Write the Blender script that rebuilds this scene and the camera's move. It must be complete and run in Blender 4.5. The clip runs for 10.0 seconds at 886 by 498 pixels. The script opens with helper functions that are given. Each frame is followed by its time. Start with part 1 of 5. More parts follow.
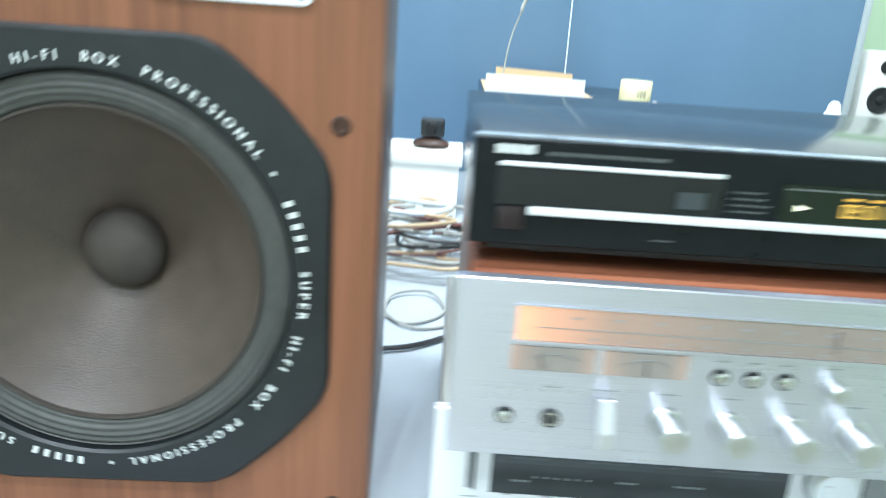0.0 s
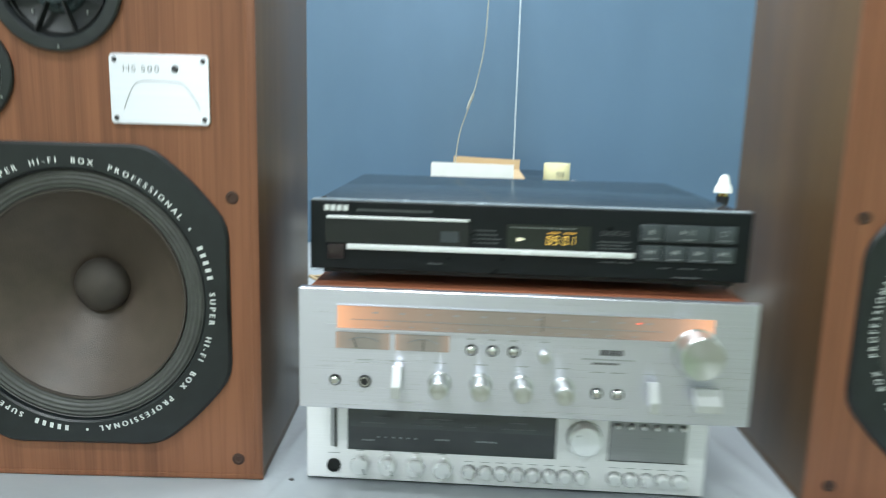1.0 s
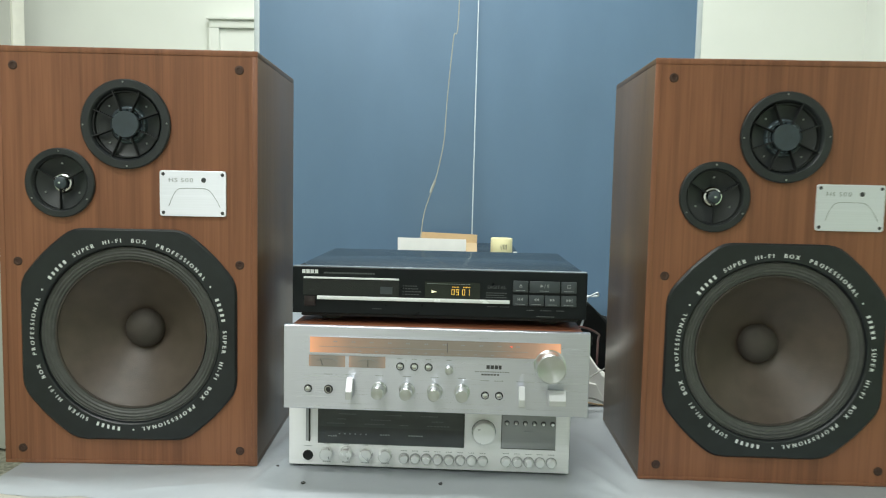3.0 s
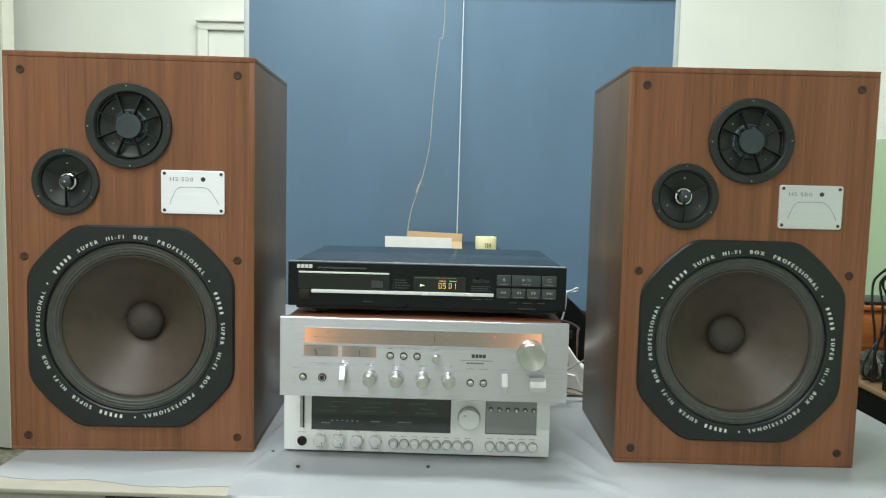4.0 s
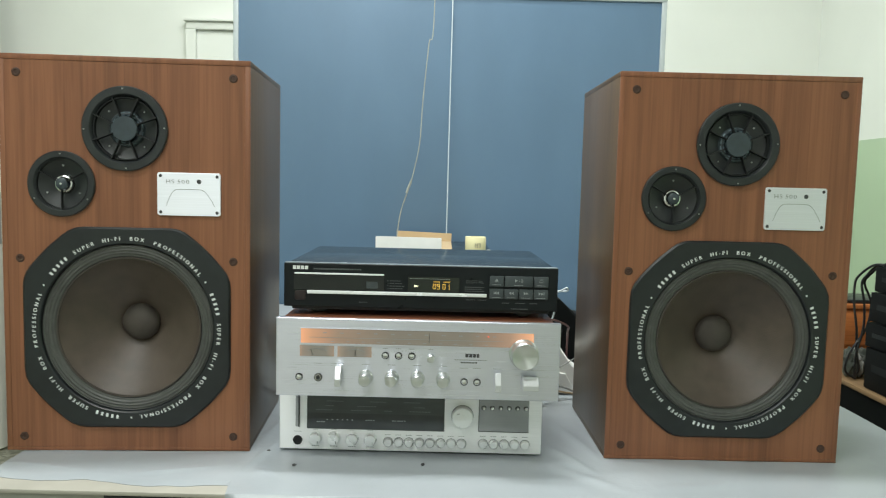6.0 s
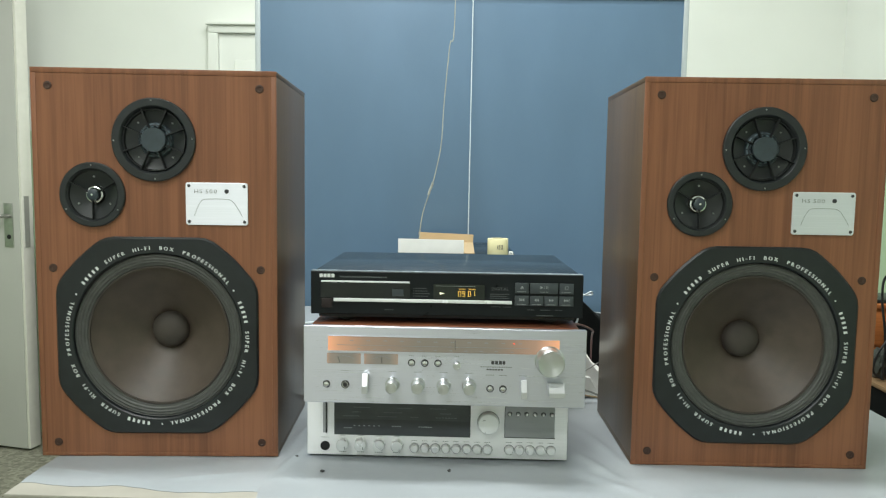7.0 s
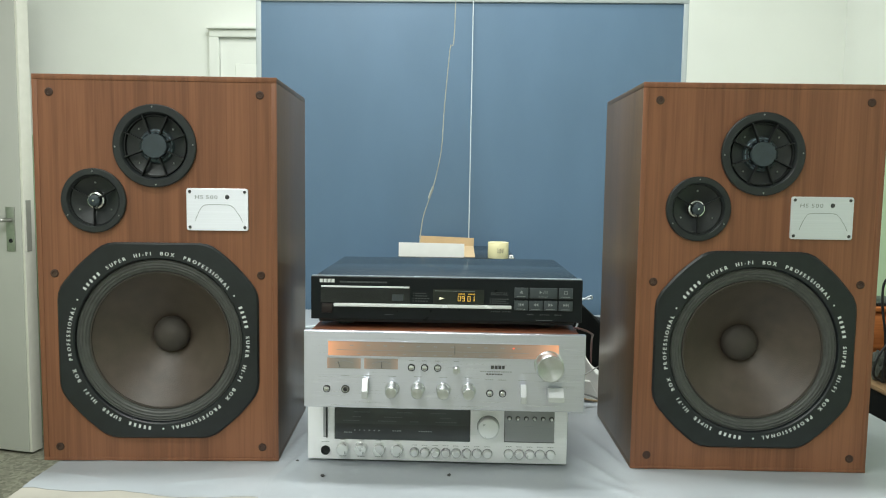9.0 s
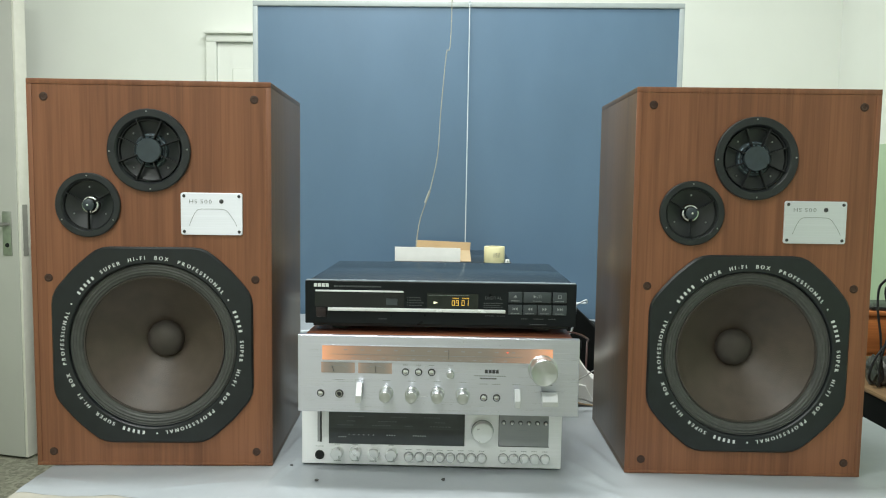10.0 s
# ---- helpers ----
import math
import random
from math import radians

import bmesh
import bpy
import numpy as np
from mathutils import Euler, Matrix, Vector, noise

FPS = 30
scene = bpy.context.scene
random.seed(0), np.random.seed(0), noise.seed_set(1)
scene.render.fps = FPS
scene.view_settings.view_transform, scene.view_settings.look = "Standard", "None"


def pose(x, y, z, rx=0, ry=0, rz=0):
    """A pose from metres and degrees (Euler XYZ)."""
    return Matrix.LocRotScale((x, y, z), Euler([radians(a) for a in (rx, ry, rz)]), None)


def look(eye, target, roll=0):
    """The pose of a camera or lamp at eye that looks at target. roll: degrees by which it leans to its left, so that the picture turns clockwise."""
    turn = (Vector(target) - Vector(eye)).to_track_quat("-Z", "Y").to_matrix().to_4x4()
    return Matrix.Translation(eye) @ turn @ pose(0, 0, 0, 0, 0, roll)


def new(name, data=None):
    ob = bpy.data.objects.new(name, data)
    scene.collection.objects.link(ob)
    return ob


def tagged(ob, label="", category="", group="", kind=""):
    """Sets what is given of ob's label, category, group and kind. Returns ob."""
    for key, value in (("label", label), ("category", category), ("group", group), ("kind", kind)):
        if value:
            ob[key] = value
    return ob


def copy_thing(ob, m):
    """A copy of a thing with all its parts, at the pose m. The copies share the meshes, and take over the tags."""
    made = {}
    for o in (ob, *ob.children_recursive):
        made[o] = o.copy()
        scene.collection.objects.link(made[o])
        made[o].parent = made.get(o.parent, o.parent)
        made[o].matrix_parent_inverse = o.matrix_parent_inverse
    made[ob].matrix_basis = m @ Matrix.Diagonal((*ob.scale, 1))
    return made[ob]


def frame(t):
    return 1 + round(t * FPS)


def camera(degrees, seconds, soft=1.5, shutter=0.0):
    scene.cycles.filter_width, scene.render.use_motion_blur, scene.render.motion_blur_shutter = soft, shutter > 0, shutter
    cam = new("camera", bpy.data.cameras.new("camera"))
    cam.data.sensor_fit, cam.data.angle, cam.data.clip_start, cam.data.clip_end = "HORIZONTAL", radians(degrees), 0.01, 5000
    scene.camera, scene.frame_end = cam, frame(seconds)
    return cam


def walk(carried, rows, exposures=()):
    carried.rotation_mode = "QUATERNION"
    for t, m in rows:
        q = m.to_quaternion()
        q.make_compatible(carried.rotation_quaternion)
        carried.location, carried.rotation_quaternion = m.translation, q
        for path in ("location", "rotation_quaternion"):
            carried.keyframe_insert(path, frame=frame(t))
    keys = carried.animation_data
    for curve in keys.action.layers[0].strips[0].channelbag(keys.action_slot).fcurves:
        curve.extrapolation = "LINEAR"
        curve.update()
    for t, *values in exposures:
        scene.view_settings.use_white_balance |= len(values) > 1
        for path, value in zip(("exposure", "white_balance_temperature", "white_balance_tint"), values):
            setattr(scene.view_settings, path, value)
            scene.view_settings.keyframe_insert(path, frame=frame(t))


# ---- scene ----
cam = camera(62.2, 10.0, soft=1.05, shutter=1.0)
PATH = [
    (0, (0.007, -0.013, 1.129), (0.003, 1.898, 0.538), 3.9),
    (0.3, (0.081, -0.067, 1.132), (0.001, 1.864, 0.617), 2.9),
    (0.5, (0.119, -0.125, 1.132), (0.026, 1.818, 0.668), 2.25),
    (0.8, (0.162, -0.221, 1.140), (0.068, 1.738, 0.744), 1.63),
    (1, (0.19, -0.274, 1.151), (0.092, 1.69, 0.788), 1.6),
    (1.5, (0.27, -0.374, 1.163), (0.144, 1.601, 0.872), 1.3),
    (2, (0.302, -0.471, 1.179), (0.171, 1.511, 0.95), 1.0),
    (3.5, (0.281, -0.67, 1.185), (0.226, 1.322, 1.022), 1.4),
    (4, (0.284, -0.691, 1.183), (0.245, 1.302, 1.017), 1.4),
    (4.5, (0.277, -0.703, 1.178), (0.267, 1.29, 1.01), 1.6),
    (5, (0.276, -0.706, 1.18), (0.291, 1.287, 1.011), 1.7),
    (5.5, (0.275, -0.708, 1.184), (0.29, 1.285, 1.018), 1.6),
    (7, (0.262, -0.713, 1.207), (0.209, 1.278, 1.026), 0.9),
    (7.5, (0.26, -0.717, 1.217), (0.194, 1.273, 1.035), 0.7),
    (8, (0.266, -0.718, 1.215), (0.197, 1.272, 1.03), 0.7),
    (8.5, (0.265, -0.716, 1.213), (0.202, 1.275, 1.029), 0.7),
    (9, (0.265, -0.717, 1.212), (0.208, 1.274, 1.037), 0.8),
    (9.5, (0.271, -0.721, 1.211), (0.216, 1.271, 1.047), 0.8),
    (10, (0.272, -0.718, 1.212), (0.219, 1.275, 1.049), 0.8),
]
walk(cam, [(t, look(eye, target, roll)) for t, eye, target, roll in PATH],
     [(0, 0.92, 5600, 10), (0.5, 0.60, 5750, 10), (1, 0.36, 6000, 10), (1.5, 0.26, 6300, 10), (2.2, 0.14, 6500, 10), (3.3, 0, 6500, 10), (10, 0, 6500, 10)])

# ---- world and lamps ----
world = bpy.data.worlds.new("room_air")
scene.world = world
world.use_nodes = True
world.node_tree.nodes["Background"].inputs[0].default_value = (0.8, 0.85, 0.9, 1)
world.node_tree.nodes["Background"].inputs[1].default_value = 0.05


def area_lamp(name, x, y, z, sx, sy, watts, colour, rx=0.0):
    data = bpy.data.lights.new(name, "AREA")
    data.shape, data.size, data.size_y, data.energy, data.color = "RECTANGLE", sx, sy, watts, colour
    ob = new(name, data)
    ob.matrix_world = pose(x, y, z, rx, 0, 0)
    return ob


TUBE = (0.958, 1.0, 0.960)
area_lamp("tube_light_over_board", 0.20, 1.50, 3.0, 1.2, 0.12, 22, TUBE)
area_lamp("tube_light_over_table", 0.08, 0.65, 3.0, 1.2, 0.12, 48, TUBE)
area_lamp("tube_light_over_aisle", -0.45, -0.45, 3.0, 1.2, 0.12, 27, TUBE)
area_lamp("tube_light_at_the_rear", -0.70, -1.70, 3.0, 1.2, 0.12, 32, TUBE)

# ---- materials ----


def socket(node, name, value):
    node.inputs[name].default_value = value


def material(name, colour, rough=0.5, metal=0.0, vary=0.12, scale=(30, 30, 30), bump=0.0, bump_scale=200.0, dark=None,
             coat=0.0, emit=None, power=0.0, detail=4.0, rough_vary=0.08, spec=0.5):
    """Principled surface: colour swung by two noises, roughness by one, fine relief by another."""
    m = bpy.data.materials.new(name)
    m.use_nodes = True
    t = m.node_tree
    b = t.nodes["Principled BSDF"]
    socket(b, "Metallic", metal), socket(b, "Coat Weight", coat), socket(b, "Specular IOR Level", spec)
    geo = t.nodes.new("ShaderNodeTexCoord")
    mp = t.nodes.new("ShaderNodeMapping")
    mp.inputs["Scale"].default_value = scale
    t.links.new(geo.outputs["Object"], mp.inputs[0])
    n1, n2 = t.nodes.new("ShaderNodeTexNoise"), t.nodes.new("ShaderNodeTexNoise")
    socket(n1, "Scale", 1.0), socket(n1, "Detail", detail), socket(n2, "Scale", 0.13), socket(n2, "Detail", 3.0)
    add = t.nodes.new("ShaderNodeMath")
    add.operation = "ADD"
    for k, n in enumerate((n1, n2)):
        t.links.new(mp.outputs[0], n.inputs["Vector"])
        t.links.new(n.outputs["Fac"], add.inputs[k])
    ramp = t.nodes.new("ShaderNodeMapRange")
    socket(ramp, "From Min", 0.65), socket(ramp, "From Max", 1.35)
    t.links.new(add.outputs[0], ramp.inputs["Value"])
    mix = t.nodes.new("ShaderNodeMix")
    mix.data_type = "RGBA"
    low = dark or [c * (1 - vary) for c in colour]
    high = [min(1.0, c * (1 + vary)) for c in colour]
    mix.inputs[6].default_value, mix.inputs[7].default_value = (*low, 1), (*high, 1)
    t.links.new(ramp.outputs[0], mix.inputs[0])
    t.links.new(mix.outputs[2], b.inputs["Base Color"])
    rr = t.nodes.new("ShaderNodeMapRange")
    socket(rr, "To Min", max(0.02, rough - rough_vary)), socket(rr, "To Max", min(1.0, rough + rough_vary))
    t.links.new(n1.outputs["Fac"], rr.inputs["Value"])
    t.links.new(rr.outputs[0], b.inputs["Roughness"])
    if bump:
        n3, bp = t.nodes.new("ShaderNodeTexNoise"), t.nodes.new("ShaderNodeBump")
        socket(n3, "Scale", bump_scale), socket(n3, "Detail", 5.0), socket(bp, "Strength", bump), socket(bp, "Distance", 0.002)
        t.links.new(geo.outputs["Object"], n3.inputs["Vector"])
        t.links.new(n3.outputs["Fac"], bp.inputs["Height"])
        t.links.new(bp.outputs[0], b.inputs["Normal"])
    if emit:
        socket(b, "Emission Color", (*emit, 1)), socket(b, "Emission Strength", power)
    return m


def veneer(name, light, dark, rough=0.42, along="z"):
    """Wood veneer: long streaks along one axis, broad bands and fine pores."""
    m = bpy.data.materials.new(name)
    m.use_nodes = True
    t = m.node_tree
    b = t.nodes["Principled BSDF"]
    socket(b, "Roughness", rough), socket(b, "Specular IOR Level", 0.35)
    co = t.nodes.new("ShaderNodeTexCoord")

    def streak(cross, length, detail, distort):
        mp, n = t.nodes.new("ShaderNodeMapping"), t.nodes.new("ShaderNodeTexNoise")
        mp.inputs["Scale"].default_value = [length if a == along else cross for a in "xyz"]
        socket(n, "Scale", 1.0), socket(n, "Detail", detail), socket(n, "Distortion", distort)
        t.links.new(co.outputs["Object"], mp.inputs[0])
        t.links.new(mp.outputs[0], n.inputs["Vector"])
        return n.outputs["Fac"]

    broad, fine, pores = streak(13, 0.9, 4, 1.2), streak(140, 3.0, 5, 0.8), streak(600, 16, 2, 0.0)
    s1, s2 = t.nodes.new("ShaderNodeMath"), t.nodes.new("ShaderNodeMath")
    s1.operation = s2.operation = "MULTIPLY_ADD"
    s1.inputs[1].default_value, s2.inputs[1].default_value = 0.95, 0.22
    t.links.new(fine, s1.inputs[0]), t.links.new(broad, s1.inputs[2])
    t.links.new(pores, s2.inputs[0]), t.links.new(s1.outputs[0], s2.inputs[2])
    ramp = t.nodes.new("ShaderNodeValToRGB")
    e = ramp.color_ramp.elements
    e[0].position, e[0].color = 0.72, (*dark, 1)
    e[1].position, e[1].color = 1.3, (*light, 1)
    scale = t.nodes.new("ShaderNodeMapRange")
    socket(scale, "From Min", 0.69), socket(scale, "From Max", 1.40)
    t.links.new(s2.outputs[0], scale.inputs["Value"])
    e[0].position, e[1].position = 0.1, 0.9
    t.links.new(scale.outputs[0], ramp.inputs[0])
    t.links.new(ramp.outputs[0], b.inputs["Base Color"])
    bp = t.nodes.new("ShaderNodeBump")
    socket(bp, "Strength", 0.12), socket(bp, "Distance", 0.0006)
    t.links.new(pores, bp.inputs["Height"])
    t.links.new(bp.outputs[0], b.inputs["Normal"])
    return m


def brushed(name, colour, rough=0.3, metal=1.0, along="x"):
    """Brushed aluminium: very long fine streaks in roughness, colour and relief."""
    m = bpy.data.materials.new(name)
    m.use_nodes = True
    t = m.node_tree
    b = t.nodes["Principled BSDF"]
    socket(b, "Metallic", metal), socket(b, "Anisotropic", 0.85)
    tan = t.nodes.new("ShaderNodeCombineXYZ")
    socket(tan, "Z", 1.0)
    t.links.new(tan.outputs[0], b.inputs["Tangent"])
    co, mp, n = t.nodes.new("ShaderNodeTexCoord"), t.nodes.new("ShaderNodeMapping"), t.nodes.new("ShaderNodeTexNoise")
    mp.inputs["Scale"].default_value = [6 if a == along else 1500 for a in "xyz"]
    socket(n, "Scale", 1.0), socket(n, "Detail", 3.0)
    t.links.new(co.outputs["Object"], mp.inputs[0]), t.links.new(mp.outputs[0], n.inputs["Vector"])
    mix = t.nodes.new("ShaderNodeMix")
    mix.data_type = "RGBA"
    mix.inputs[6].default_value = (*[c * 0.88 for c in colour], 1)
    mix.inputs[7].default_value = (*[min(1, c * 1.08) for c in colour], 1)
    t.links.new(n.outputs["Fac"], mix.inputs[0]), t.links.new(mix.outputs[2], b.inputs["Base Color"])
    rr = t.nodes.new("ShaderNodeMapRange")
    socket(rr, "To Min", rough - 0.06), socket(rr, "To Max", rough + 0.1)
    t.links.new(n.outputs["Fac"], rr.inputs["Value"]), t.links.new(rr.outputs[0], b.inputs["Roughness"])
    bp = t.nodes.new("ShaderNodeBump")
    socket(bp, "Strength", 0.08), socket(bp, "Distance", 0.0003)
    t.links.new(n.outputs["Fac"], bp.inputs["Height"]), t.links.new(bp.outputs[0], b.inputs["Normal"])
    return m


def turned(name, colour, rough):
    """Lathe-turned metal: the gloss is drawn out round the axis along y."""
    m = bpy.data.materials.new(name)
    m.use_nodes = True
    t = m.node_tree
    b = t.nodes["Principled BSDF"]
    socket(b, "Base Color", (*colour, 1)), socket(b, "Metallic", 1.0), socket(b, "Roughness", rough), socket(b, "Anisotropic", 0.85), socket(b, "Anisotropic Rotation", 0.25)
    tan = t.nodes.new("ShaderNodeTangent")
    tan.direction_type, tan.axis = "RADIAL", "Y"
    t.links.new(tan.outputs[0], b.inputs["Tangent"])
    return m


def lamp_lit_scale(name, base, glow, power, half):
    """A dial strip with small lamps behind both ends: the glow falls off along x from them."""
    m = bpy.data.materials.new(name)
    m.use_nodes = True
    t = m.node_tree
    b = t.nodes["Principled BSDF"]
    socket(b, "Base Color", (*base, 1)), socket(b, "Roughness", 0.25), socket(b, "Emission Color", (*glow, 1))
    co, sep = t.nodes.new("ShaderNodeTexCoord"), t.nodes.new("ShaderNodeSeparateXYZ")
    t.links.new(co.outputs["Object"], sep.inputs[0])
    ramp = t.nodes.new("ShaderNodeValToRGB")
    mr = t.nodes.new("ShaderNodeMapRange")
    socket(mr, "From Min", -half), socket(mr, "From Max", half)
    t.links.new(sep.outputs[0], mr.inputs["Value"]), t.links.new(mr.outputs[0], ramp.inputs[0])
    cr = ramp.color_ramp
    cr.elements[0].position, cr.elements[1].position = 0.0, 1.0
    cr.elements[0].color, cr.elements[1].color = (1, 1, 1, 1), (1.0, 1.0, 1.0, 1)
    for p, v in ((0.05, 0.6), (0.16, 0.2), (0.40, 0.035), (0.72, 0.04), (0.9, 0.3)):
        cr.elements.new(p).color = (v, v, v, 1)
    mul = t.nodes.new("ShaderNodeMath")
    mul.operation, mul.inputs[1].default_value = "MULTIPLY", power
    t.links.new(ramp.outputs[0], mul.inputs[0]), t.links.new(mul.outputs[0], b.inputs["Emission Strength"])
    return m


